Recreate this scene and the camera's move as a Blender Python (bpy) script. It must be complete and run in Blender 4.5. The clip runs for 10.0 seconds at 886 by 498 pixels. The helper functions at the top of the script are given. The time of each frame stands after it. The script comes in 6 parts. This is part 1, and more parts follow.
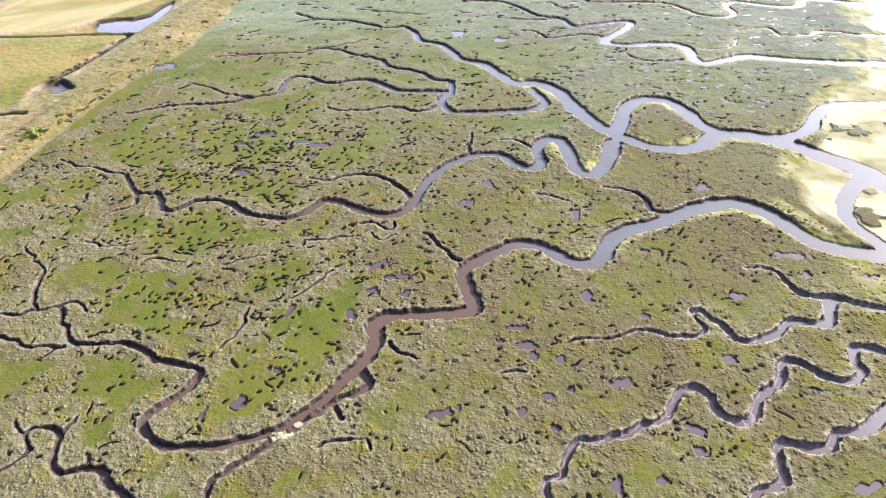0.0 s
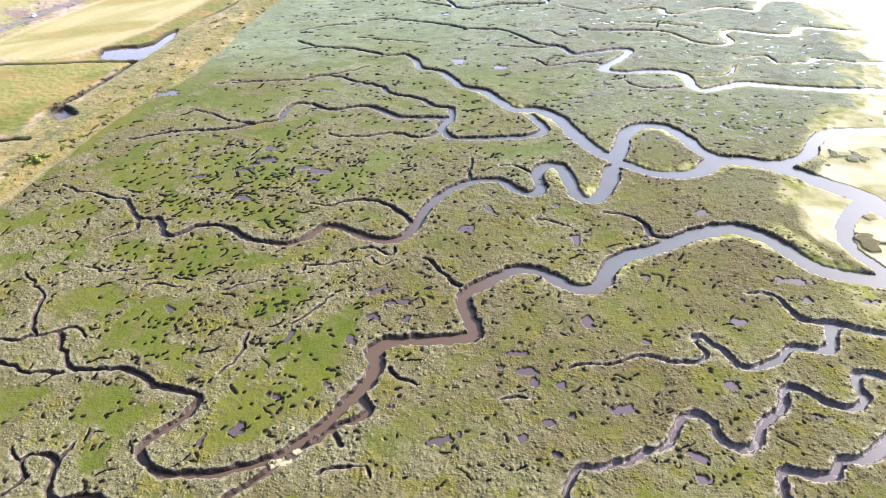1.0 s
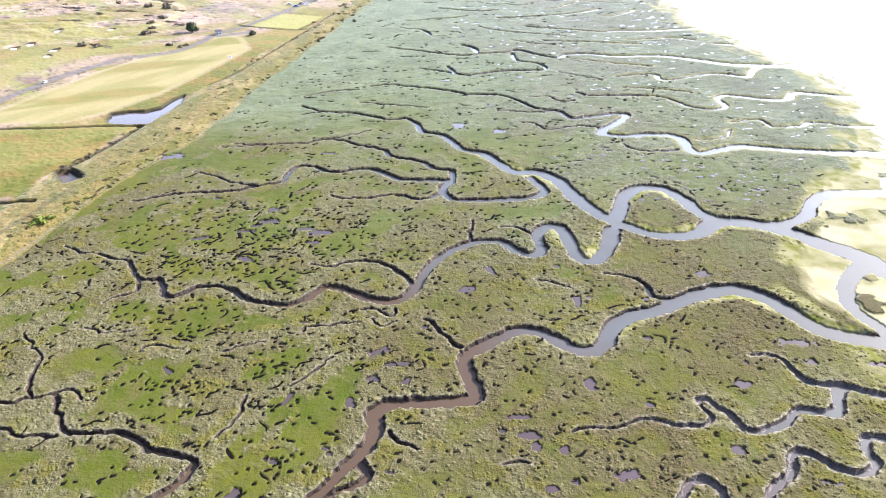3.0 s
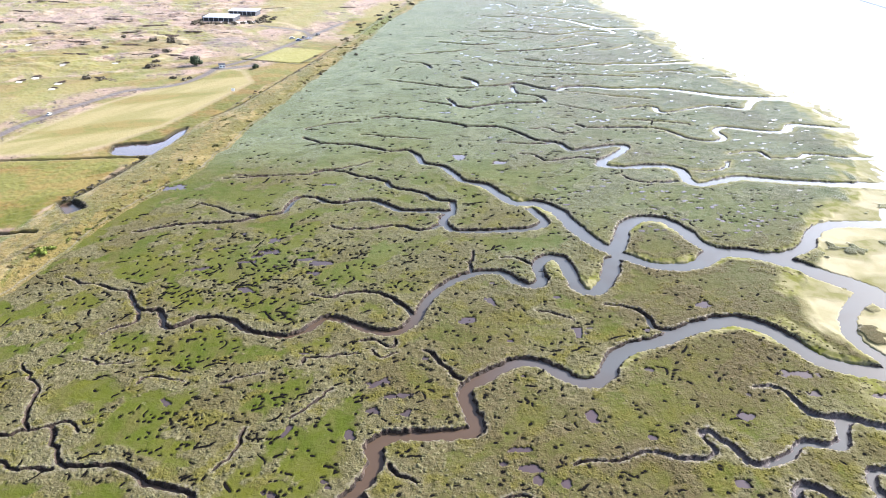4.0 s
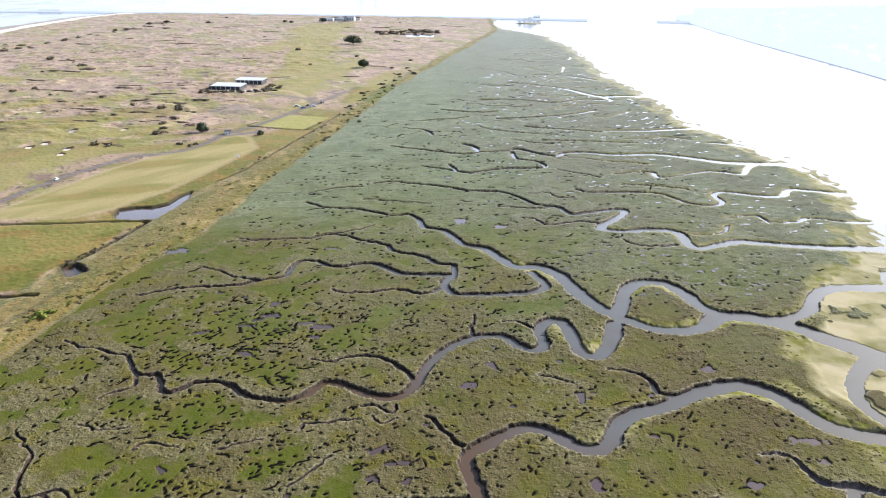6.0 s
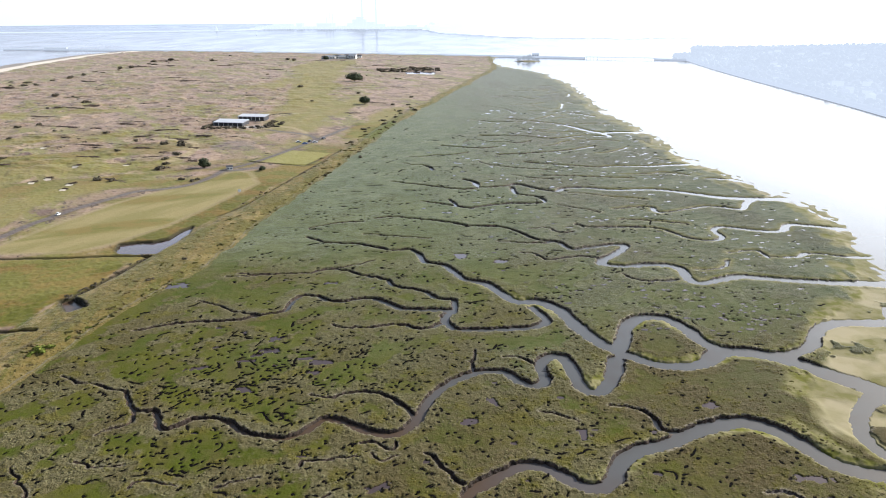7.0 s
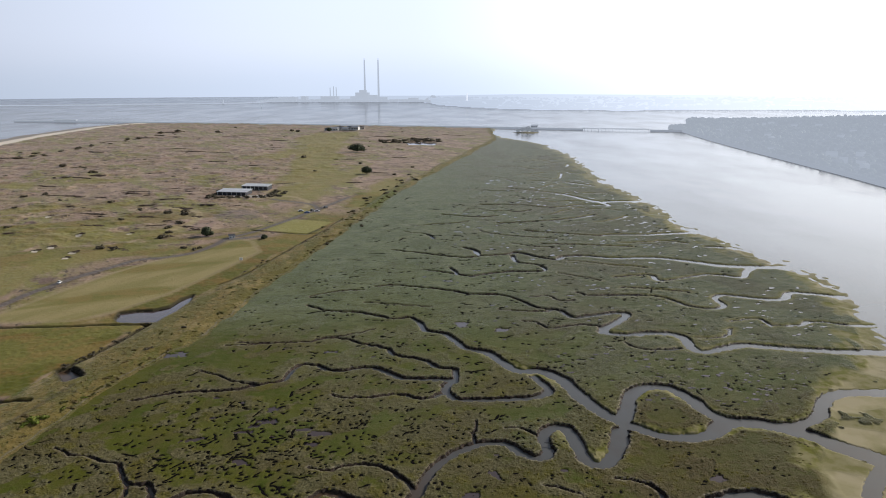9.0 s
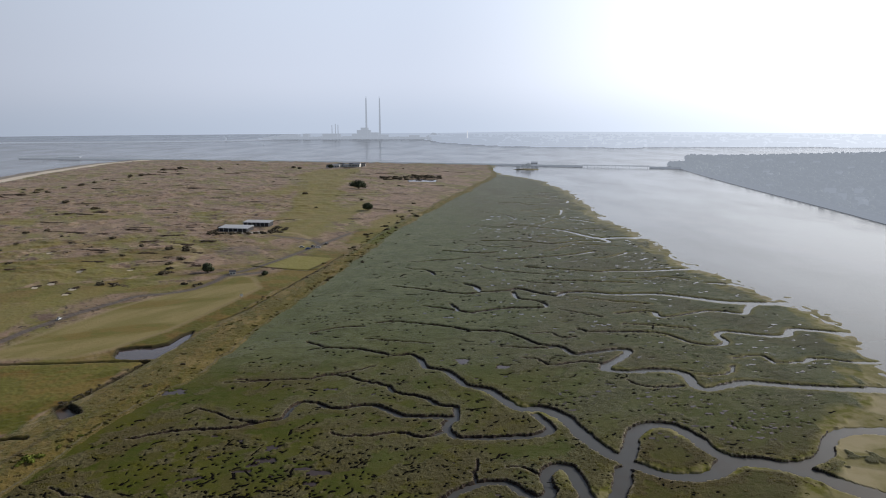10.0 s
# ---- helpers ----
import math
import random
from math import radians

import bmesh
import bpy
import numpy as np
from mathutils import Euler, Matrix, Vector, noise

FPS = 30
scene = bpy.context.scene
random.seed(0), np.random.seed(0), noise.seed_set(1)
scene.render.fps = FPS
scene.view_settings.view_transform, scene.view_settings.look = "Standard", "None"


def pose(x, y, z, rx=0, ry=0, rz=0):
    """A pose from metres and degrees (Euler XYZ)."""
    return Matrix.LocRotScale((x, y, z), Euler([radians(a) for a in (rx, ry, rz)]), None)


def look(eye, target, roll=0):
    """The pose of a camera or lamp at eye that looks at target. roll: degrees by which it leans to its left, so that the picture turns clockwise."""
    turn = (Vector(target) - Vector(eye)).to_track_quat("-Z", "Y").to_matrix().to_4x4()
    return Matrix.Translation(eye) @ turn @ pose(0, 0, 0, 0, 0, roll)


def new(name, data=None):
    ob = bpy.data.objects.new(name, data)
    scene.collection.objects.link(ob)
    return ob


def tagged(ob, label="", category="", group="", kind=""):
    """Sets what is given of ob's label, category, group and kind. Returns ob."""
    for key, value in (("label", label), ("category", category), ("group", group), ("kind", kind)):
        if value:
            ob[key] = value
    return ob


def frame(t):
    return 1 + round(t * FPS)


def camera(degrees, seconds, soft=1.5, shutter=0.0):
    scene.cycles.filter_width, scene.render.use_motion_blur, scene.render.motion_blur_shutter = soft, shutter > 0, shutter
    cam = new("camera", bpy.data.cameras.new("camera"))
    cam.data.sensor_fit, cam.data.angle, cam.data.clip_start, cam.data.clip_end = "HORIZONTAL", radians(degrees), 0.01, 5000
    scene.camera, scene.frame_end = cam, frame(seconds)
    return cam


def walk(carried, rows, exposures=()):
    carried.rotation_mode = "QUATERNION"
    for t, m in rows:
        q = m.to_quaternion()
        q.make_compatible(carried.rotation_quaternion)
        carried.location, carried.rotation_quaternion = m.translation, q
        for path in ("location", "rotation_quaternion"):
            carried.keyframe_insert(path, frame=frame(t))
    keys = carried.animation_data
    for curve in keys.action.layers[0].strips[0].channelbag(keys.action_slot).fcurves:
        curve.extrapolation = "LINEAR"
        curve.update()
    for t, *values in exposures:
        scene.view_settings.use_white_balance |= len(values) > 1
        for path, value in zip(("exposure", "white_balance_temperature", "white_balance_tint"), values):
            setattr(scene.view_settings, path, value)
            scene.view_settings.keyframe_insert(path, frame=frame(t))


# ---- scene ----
# ---- camera and its way: a drone that hovers 100 m up and tilts from the creeks to the horizon ----
cam = camera(64.59, 10.0, soft=1.0)
ROWS = [
    # seconds, x, y, z, yaw, pitch, roll
    (0.0, 0.000, -0.000, 100.000, -0.215, -36.691, -0.050),
    (0.5, 0.007, -0.014, 99.996, -0.198, -35.847, -0.053),
    (1.0, 0.014, -0.029, 99.992, -0.173, -34.618, -0.060),
    (1.5, 0.020, -0.046, 99.988, -0.149, -33.364, -0.040),
    (2.0, 0.025, -0.064, 99.983, -0.133, -32.121, -0.031),
    (2.5, 0.029, -0.085, 99.980, -0.108, -30.873, -0.015),
    (4.0, 0.038, -0.155, 99.976, -0.047, -27.098, -0.001),
    (4.5, 0.040, -0.181, 99.979, -0.009, -25.847, 0.004),
    (5.0, 0.041, -0.210, 99.984, 0.018, -24.590, 0.014),
    (5.5, 0.041, -0.239, 99.993, 0.043, -23.282, 0.017),
    (7.0, 0.037, -0.339, 100.039, 0.091, -19.059, 0.028),
    (7.5, 0.034, -0.375, 100.064, 0.095, -17.691, 0.037),
    (8.0, 0.030, -0.413, 100.093, 0.121, -16.349, 0.041),
    (8.5, 0.026, -0.453, 100.127, 0.139, -14.943, 0.053),
    (9.0, 0.021, -0.494, 100.168, 0.152, -13.497, 0.054),
    (9.5, 0.015, -0.537, 100.214, 0.170, -12.039, 0.063),
    (10.0, 0.009, -0.581, 100.267, 0.203, -10.549, 0.066),
]
walk(cam, [(t, pose(x, y, z, 90 + pitch, 0, yaw) @ pose(0, 0, 0, 0, 0, -roll)) for t, x, y, z, yaw, pitch, roll in ROWS],
     exposures=[(0.0, 1.95, 5650, 20), (1.0, 2.00, 5600, 17), (2.5, 1.97, 5600, 14), (4.5, 1.62, 5700, 12), (5.5, 1.33, 5800, 11), (7.0, 0.73, 6050, 9), (8.0, 0.30, 6150, 9), (9.0, -0.20, 6250, 9), (10.0, -0.60, 6300, 9)])

# ---- sky, sun ----
SUN_AZ, SUN_EL = 55.0, 28.5          # degrees to the right of straight ahead (+y), degrees up
world = bpy.data.worlds.new("hazy_sky")
scene.world = world
world.use_nodes = True
wn = world.node_tree
sky = wn.nodes.new("ShaderNodeTexSky")
sky.sky_type = "NISHITA"
sky.sun_disc = False
sky.sun_elevation = radians(SUN_EL)
sky.sun_rotation = radians(SUN_AZ)
sky.air_density, sky.dust_density, sky.ozone_density = 1.2, 3.8, 1.2
wn.nodes["Background"].inputs["Strength"].default_value = 0.085
wn.links.new(sky.outputs[0], wn.nodes["Background"].inputs["Color"])
sun = new("sun", bpy.data.lights.new("sun", "SUN"))
sun.data.energy, sun.data.angle, sun.data.color = 4.9, radians(0.6), (1.0, 0.95, 0.87)
_a, _e = radians(SUN_AZ), radians(SUN_EL)
sun.matrix_world = look((600, 600, 900), Vector((600, 600, 900)) - Vector((math.sin(_a) * math.cos(_e), math.cos(_a) * math.cos(_e), math.sin(_e))) * 100)

WATER = -0.90                         # level of the tide


# ---- node helpers ----
class Mat:
    """A node material with short-hand calls."""

    def __init__(self, name, rough=0.9, spec=0.25):
        self.m = bpy.data.materials.new(name)
        self.m.use_nodes = True
        self.n, self.l = self.m.node_tree.nodes, self.m.node_tree.links
        self.b = self.n["Principled BSDF"]
        self.b.inputs["Roughness"].default_value = rough
        self.b.inputs["Specular IOR Level"].default_value = spec
        geo = self.n.new("ShaderNodeNewGeometry")
        self.pos, self.island = geo.outputs["Position"], geo.outputs["Random Per Island"]
        self.orand = self.n.new("ShaderNodeObjectInfo").outputs["Random"]

    def attr(self, name):
        a = self.n.new("ShaderNodeAttribute")
        a.attribute_name = name
        return a.outputs["Fac"]

    def noise(self, size, detail=3.0, rough=0.55, stretch=None, turn=0.0):
        """Noise whose blotches are about size metres wide."""
        t = self.n.new("ShaderNodeTexNoise")
        t.inputs["Scale"].default_value = 1.0 / size
        t.inputs["Detail"].default_value = detail
        t.inputs["Roughness"].default_value = rough
        src = self.pos
        if stretch:
            mp = self.n.new("ShaderNodeMapping")
            mp.inputs["Scale"].default_value = stretch
            mp.inputs["Rotation"].default_value = (0, 0, radians(turn))
            self.l.new(src, mp.inputs["Vector"])
            src = mp.outputs["Vector"]
        self.l.new(src, t.inputs["Vector"])
        return t.outputs["Fac"]

    def streaks(self, size, long=4.0, turn=-17.0, detail=5.0, rough=0.62):
        """Noise drawn out along the island: size metres across, long times as long."""
        mp = self.n.new("ShaderNodeMapping")
        mp.vector_type = "TEXTURE"
        mp.inputs["Rotation"].default_value = (0, 0, radians(turn))
        mp.inputs["Scale"].default_value = (1, long, 1)
        self.l.new(self.pos, mp.inputs["Vector"])
        t = self.n.new("ShaderNodeTexNoise")
        t.inputs["Scale"].default_value = 1.0 / size
        t.inputs["Detail"].default_value, t.inputs["Roughness"].default_value = detail, rough
        self.l.new(mp.outputs["Vector"], t.inputs["Vector"])
        return t.outputs["Fac"]

    def ramp(self, fac, lo, hi, a=0.0, b=1.0):
        r = self.n.new("ShaderNodeMapRange")
        r.interpolation_type = "SMOOTHSTEP"
        for k, v in zip((1, 2, 3, 4), (lo, hi, a, b)):
            r.inputs[k].default_value = v
        self.l.new(fac, r.inputs[0])
        return r.outputs[0]

    def math(self, op, a, b):
        r = self.n.new("ShaderNodeMath")
        r.operation = op
        for k, v in enumerate((a, b)):
            if isinstance(v, (int, float)):
                r.inputs[k].default_value = v
            else:
                self.l.new(v, r.inputs[k])
        return r.outputs[0]

    def mix(self, fac, a, b, mode="MIX"):
        x = self.n.new("ShaderNodeMix")
        x.data_type, x.blend_type = "RGBA", mode
        for k, v in ((0, fac), (6, a), (7, b)):
            if isinstance(v, tuple):
                x.inputs[k].default_value = (*v, 1)
            elif isinstance(v, (int, float)):
                x.inputs[k].default_value = v
            else:
                self.l.new(v, x.inputs[k])
        return x.outputs[2]

    def color(self, c):
        if isinstance(c, tuple):
            self.b.inputs["Base Color"].default_value = (*c, 1)
        else:
            self.l.new(c, self.b.inputs["Base Color"])
        return self

    def rough(self, r):
        self.l.new(r, self.b.inputs["Roughness"])
        return self

    def bump(self, height, strength=0.5, distance=0.1):
        bp = self.n.new("ShaderNodeBump")
        bp.inputs["Strength"].default_value = strength
        bp.inputs["Distance"].default_value = distance
        self.l.new(height, bp.inputs["Height"])
        self.l.new(bp.outputs[0], self.b.inputs["Normal"])
        return self

    def sheen(self, weight, rough=0.5, tint=(1.0, 1.0, 1.0)):
        """The velvety gloss of grass blades against the light; it also lifts far ground as haze would."""
        for key, value in (("Sheen Weight", weight), ("Sheen Roughness", rough), ("Sheen Tint", (*tint, 1))):
            self.b.inputs[key].default_value = value
        return self

    def sep(self):
        s = self.n.new("ShaderNodeSeparateXYZ")
        self.l.new(self.pos, s.inputs[0])
        return s.outputs


def plain(name, c, rough=0.8, size=1.5, vary=0.25, spec=0.3, metal=0.0):
    """A painted or rough material with blotches and grain."""
    m = Mat(name, rough, spec)
    dark = tuple(v * (1 - vary) for v in c)
    light = tuple(min(1.0, v * (1 + vary)) for v in c)
    col = m.mix(m.ramp(m.noise(size), 0.3, 0.7), dark, light)
    col = m.mix(m.math("MULTIPLY", m.noise(size * 0.12, 2.0), 0.35), col, dark)
    m.color(col).bump(m.noise(size * 0.15), 0.3, 0.05)
    m.b.inputs["Metallic"].default_value = metal
    return m.m


def bush_colour(m, brown):
    """Grey-green purslane with straw and purple tips, browner towards the sea."""
    c = m.mix(m.ramp(m.noise(1.1, 4.0, 0.65), 0.32, 0.66), (0.068, 0.062, 0.026), (0.152, 0.136, 0.069))
    c = m.mix(m.ramp(m.noise(19.0, 3.0), 0.42, 0.66), c, (0.082, 0.069, 0.027))
    c = m.mix(m.math("MULTIPLY", brown, 0.6), c, m.mix(m.ramp(m.noise(1.3, 4.0), 0.35, 0.65), (0.056, 0.044, 0.013), (0.095, 0.069, 0.028)))
    return m.mix(m.ramp(m.noise(8.0, 4.0, 0.6), 0.50, 0.62, 0.0, 0.75), c, m.mix(m.noise(1.4, 3.0), (0.075, 0.070, 0.006), (0.113, 0.096, 0.015)))


def marsh_material():
    m = Mat("salt_marsh", 0.95, 0.04)
    shrub, mud, algae, sand, fine, rim, silt = (m.attr(k) for k in ("shrub", "mud", "algae", "sand", "tone", "rim", "silt"))
    # green sward, from lush to yellow olive, with faint worn lines
    sward = m.mix(m.ramp(m.noise(26.0, 4.0), 0.38, 0.62), (0.048, 0.064, 0.004), (0.076, 0.078, 0.007))
    sward = m.mix(m.ramp(m.noise(3.2, 4.0), 0.38, 0.72), sward, (0.074, 0.074, 0.016))
    sward = m.mix(m.ramp(m.noise(9.0, 5.0, 0.6, (1, 0.45, 1), 35), 0.53, 0.66, 0.0, 0.7), sward, (0.080, 0.068, 0.020))
    # grey-green shrubs with straw and purple tips
    bush = bush_colour(m, fine)
    col = m.mix(m.ramp(m.math("ADD", shrub, m.math("MULTIPLY", m.math("SUBTRACT", m.noise(0.9, 4.0, 0.65), 0.5), 1.0)), 0.15, 0.85), sward, bush)
    # distance haze painted into the far sward: greyer and paler than the near
    far_haze = m.mix(m.ramp(m.noise(22.0, 5.0, 0.6), 0.36, 0.62), (0.081, 0.100, 0.041), (0.119, 0.134, 0.064))
    x, y, z = m.sep()
    grey = m.mix(m.ramp(m.noise(14.0, 5.0, 0.62), 0.38, 0.62), (0.095, 0.097, 0.059), (0.141, 0.138, 0.093))
    far_haze = m.mix(m.ramp(m.math("ADD", x, m.math("MULTIPLY", m.noise(40.0, 3.0), 70.0)), 20.0, 130.0, 0.0, 0.6), far_haze, grey)
    far_haze = m.mix(m.ramp(m.noise(7.0, 6.0, 0.72, (0.6, 1, 1)), 0.50, 0.60, 0.0, 0.6), far_haze, (0.062, 0.073, 0.030))
    far_haze = m.mix(m.ramp(m.noise(2.6, 4.0, 0.7, (0.5, 1, 1)), 0.51, 0.64), far_haze, (0.044, 0.056, 0.025))
    col = m.mix(m.attr("far_haze"), col, far_haze)
    col = m.mix(m.math("MULTIPLY", fine, 0.3), col, (0.072, 0.056, 0.032))
    col = m.mix(m.ramp(m.noise(0.45, 3.0, 0.7), 0.58, 0.80, 0.0, 0.45), col, (0.030, 0.031, 0.010))
    # dark mottles paint the shade among shrubs, weaker on the far sward
    col = m.mix(m.math("MULTIPLY", m.ramp(m.noise(1.5, 4.0, 0.62), 0.60, 0.69, 0.0, 0.32), m.math("SUBTRACT", 1.0, m.math("MULTIPLY", m.attr("far_haze"), 0.7))), col, (0.024, 0.025, 0.009))
    col = m.mix(m.ramp(m.noise(2.3, 3.0, 0.6), 0.66, 0.78, 0.0, 0.5), col, (0.17, 0.15, 0.10))
    col = m.mix(m.math("MULTIPLY", rim, m.ramp(m.noise(1.2, 4.0, 0.7), 0.42, 0.56)), col, (0.25, 0.215, 0.165))
    col = m.mix(algae, col, m.mix(m.ramp(m.noise(4.0, 4.0), 0.38, 0.6), (0.115, 0.112, 0.022), (0.195, 0.172, 0.085)))
    col = m.mix(sand, col, m.mix(m.ramp(m.noise(12.0, 5.0), 0.38, 0.62), (0.215, 0.185, 0.090), (0.285, 0.242, 0.145)))
    wet = m.mix(m.ramp(m.noise(1.6, 4.0), 0.35, 0.75), (0.026, 0.019, 0.015), (0.080, 0.056, 0.041))
    wet = m.mix(silt, wet, m.mix(m.ramp(m.noise(2.4, 5.0, 0.65), 0.40, 0.60), (0.105, 0.086, 0.082), (0.185, 0.155, 0.140)))
    mudf = m.ramp(m.math("ADD", mud, m.math("MULTIPLY", m.math("SUBTRACT", m.noise(0.5, 3.0), 0.5), 0.5)), 0.35, 0.65)
    m.color(m.mix(mudf, col, wet))
    m.rough(m.math("MINIMUM", m.ramp(mudf, 0.0, 1.0, 0.95, 0.40), m.ramp(sand, 0.2, 0.9, 0.95, 0.75)))
    smoother = m.math("MULTIPLY", m.math("SUBTRACT", 1.0, m.math("MULTIPLY", m.math("MAXIMUM", sand, algae), 0.88)), m.ramp(shrub, 0.0, 1.0, 0.40, 0.85))
    m.bump(m.math("MULTIPLY", smoother, m.math("ADD", m.noise(0.8, 5.0, 0.7), m.math("MULTIPLY", m.noise(0.22, 3.0), 0.5))), 0.9, 0.5)
    m.sheen(0.2, 0.22, (0.97, 0.98, 1.0))
    # gloss grows with the same mask, lifting the far sward as haze does
    m.l.new(m.ramp(m.attr("far_haze"), 0.0, 1.0, 0.03, 0.32), m.b.inputs["Sheen Weight"])
    return m.m


def bank_material():
    m = Mat("dry_bank_grass", 0.95, 0.15)
    col = m.mix(m.ramp(m.noise(5.0, 5.0, 0.65), 0.35, 0.65), (0.150, 0.104, 0.029), (0.106, 0.084, 0.019))
    col = m.mix(m.ramp(m.streaks(7.0, 3.0, 14.0), 0.48, 0.58), col, (0.074, 0.071, 0.010))
    col = m.mix(m.ramp(m.streaks(22.0, 2.2, 14.0), 0.47, 0.57), col, (0.085, 0.074, 0.013))
    col = m.mix(m.ramp(m.streaks(13.0, 2.0, 14.0, 6.0, 0.7), 0.54, 0.62), col, (0.195, 0.144, 0.054))
    col = m.mix(m.ramp(m.noise(0.8, 4.0, 0.7), 0.45, 0.75), col, (0.142, 0.113, 0.042))
    col = m.mix(m.ramp(m.noise(1.9, 4.0, 0.7), 0.54, 0.66, 0.0, 0.8), col, (0.042, 0.037, 0.009))
    col = m.mix(m.attr("straw"), col, (0.195, 0.147, 0.056))
    col = m.mix(m.attr("green"), col, (0.067, 0.076, 0.009))
    col = m.mix(m.attr("track"), col, (0.125, 0.108, 0.080))
    col = m.mix(m.attr("mud"), col, (0.022, 0.018, 0.011))
    m.color(col).bump(m.noise(0.9, 5.0, 0.7), 0.8, 0.45)
    m.sheen(0.22, 0.2, (1.0, 0.94, 0.82))
    return m.m


def links_material():
    m = Mat("links_turf", 0.95, 0.15)
    heath = m.mix(m.ramp(m.streaks(26.0, 2.6, 24.0, 6.0, 0.62), 0.40, 0.58), (0.247, 0.168, 0.125), (0.189, 0.136, 0.080))
    heath = m.mix(m.ramp(m.streaks(34.0, 3.2, 38.0, 5.0, 0.6), 0.49, 0.58), heath, (0.164, 0.145, 0.049))
    heath = m.mix(m.ramp(m.streaks(15.0, 2.6, 24.0, 6.0, 0.7), 0.51, 0.63), heath, (0.291, 0.208, 0.141))
    heath = m.mix(m.ramp(m.streaks(16.0, 1.6, 30.0, 6.0, 0.72), 0.52, 0.61), heath, (0.130, 0.085, 0.066))
    heath = m.mix(m.ramp(m.streaks(7.0, 1.3, 30.0, 6.0, 0.75), 0.545, 0.615), heath, (0.062, 0.043, 0.033))
    mown = m.mix(m.ramp(m.streaks(12.0, 4.0, -28.0, 4.0, 0.55), 0.38, 0.62), (0.180, 0.152, 0.054), (0.231, 0.189, 0.080))
    green = m.mix(m.ramp(m.streaks(10.0, 2.5, 20.0), 0.36, 0.62), (0.076, 0.078, 0.008), (0.103, 0.095, 0.016))
    green = m.mix(m.ramp(m.noise(20.0, 6.0, 0.66), 0.44, 0.58), green, (0.144, 0.093, 0.023))
    green = m.mix(m.ramp(m.noise(3.0, 5.0, 0.7), 0.55, 0.70, 0.0, 0.6), green, (0.058, 0.050, 0.009))
    col = m.mix(m.attr("mown"), heath, mown)
    col = m.mix(m.attr("green"), col, green)
    col = m.mix(m.attr("lawn"), col, m.mix(m.noise(9.0), (0.185, 0.172, 0.044), (0.235, 0.205, 0.070)))
    col = m.mix(m.attr("straw"), col, (0.26, 0.205, 0.110))
    col = m.mix(m.attr("track"), col, m.mix(m.noise(2.0), (0.088, 0.072, 0.066), (0.125, 0.104, 0.094)))
    col = m.mix(m.attr("sand"), col, m.mix(m.noise(4.0), (0.50, 0.43, 0.35), (0.62, 0.55, 0.46)))
    col = m.mix(m.attr("mud"), col, (0.030, 0.026, 0.014))
    col = m.mix(m.ramp(m.noise(1.0, 4.0, 0.7), 0.55, 0.85, 0.0, 0.5), col, (0.062, 0.056, 0.02))
    m.color(col).bump(m.noise(1.5, 5.0, 0.7), 0.6, 0.4)
    m.sheen(0.2, 0.22, (1.0, 0.97, 0.92))
    m.l.new(m.ramp(m.math("MAXIMUM", m.attr("green"), m.attr("mown")), 0.0, 0.8, 0.16, 0.08), m.b.inputs["Sheen Weight"])
    return m.m


def water_material(name, clear, silty, edge=60.0, rough=0.12, wave=0.03):
    m = Mat(name, rough, 0.5)
    x, y, z = m.sep()
    up = m.math("ADD", x, m.math("MULTIPLY", m.math("SUBTRACT", m.noise(25.0), 0.5), 30.0))
    far = m.ramp(m.math("ADD", y, x), 128.0, 185.0)
    silt = m.mix(m.ramp(up, 0.0, 45.0), silty, tuple(0.5 * a + 0.5 * b + 0.010 * k for a, b, k in zip(silty, clear, (1, 0, 0.6))))
    col = m.mix(m.math("MAXIMUM", m.ramp(up, edge - 10.0, edge + 50.0), far), silt, clear)
    m.color(m.mix(m.math("MULTIPLY", m.ramp(m.noise(14.0, 4.0), 0.4, 0.7), 0.2), col, silty))
    m.rough(m.ramp(m.noise(90.0, 4.0, 0.6, (1, 0.4, 1), 20), 0.35, 0.7, rough * 0.9, rough * 1.2))
    m.bump(m.math("ADD", m.noise(1.2, 3.0), m.noise(5.0, 2.0)), 0.06, wave)
    m.b.inputs["IOR"].default_value = 1.33
    return m.m


def leaf_material(name, dark, light, size=1.2, spec=0.2):
    m = Mat(name, 0.85, spec)
    col = m.mix(m.island, dark, light)
    m.color(m.mix(m.ramp(m.noise(size, 4.0), 0.35, 0.7), col, dark))
    return m.m


MARSH, BANK, LINKS = marsh_material(), bank_material(), links_material()
TIDE = water_material("tidal_water", (0.082, 0.082, 0.080), (0.070, 0.045, 0.028), 60.0, 0.18)
POOL = water_material("brackish_pool_water", (0.074, 0.058, 0.060), (0.060, 0.044, 0.042), 20.0, 0.1, 0.01)
def purslane_material():
    m = Mat("sea_purslane", 0.9, 0.04)
    x, y, z = m.sep()
    col = bush_colour(m, m.ramp(x, -20.0, 70.0))
    m.color(m.mix(m.math("MULTIPLY", m.island, 0.3), col, m.mix(m.island, (0.078, 0.074, 0.030), (0.118, 0.110, 0.056))))
    m.bump(m.noise(0.25, 4.0, 0.7), 0.8, 0.2).sheen(0.03, 0.22, (0.95, 0.97, 1.0))
    return m.m


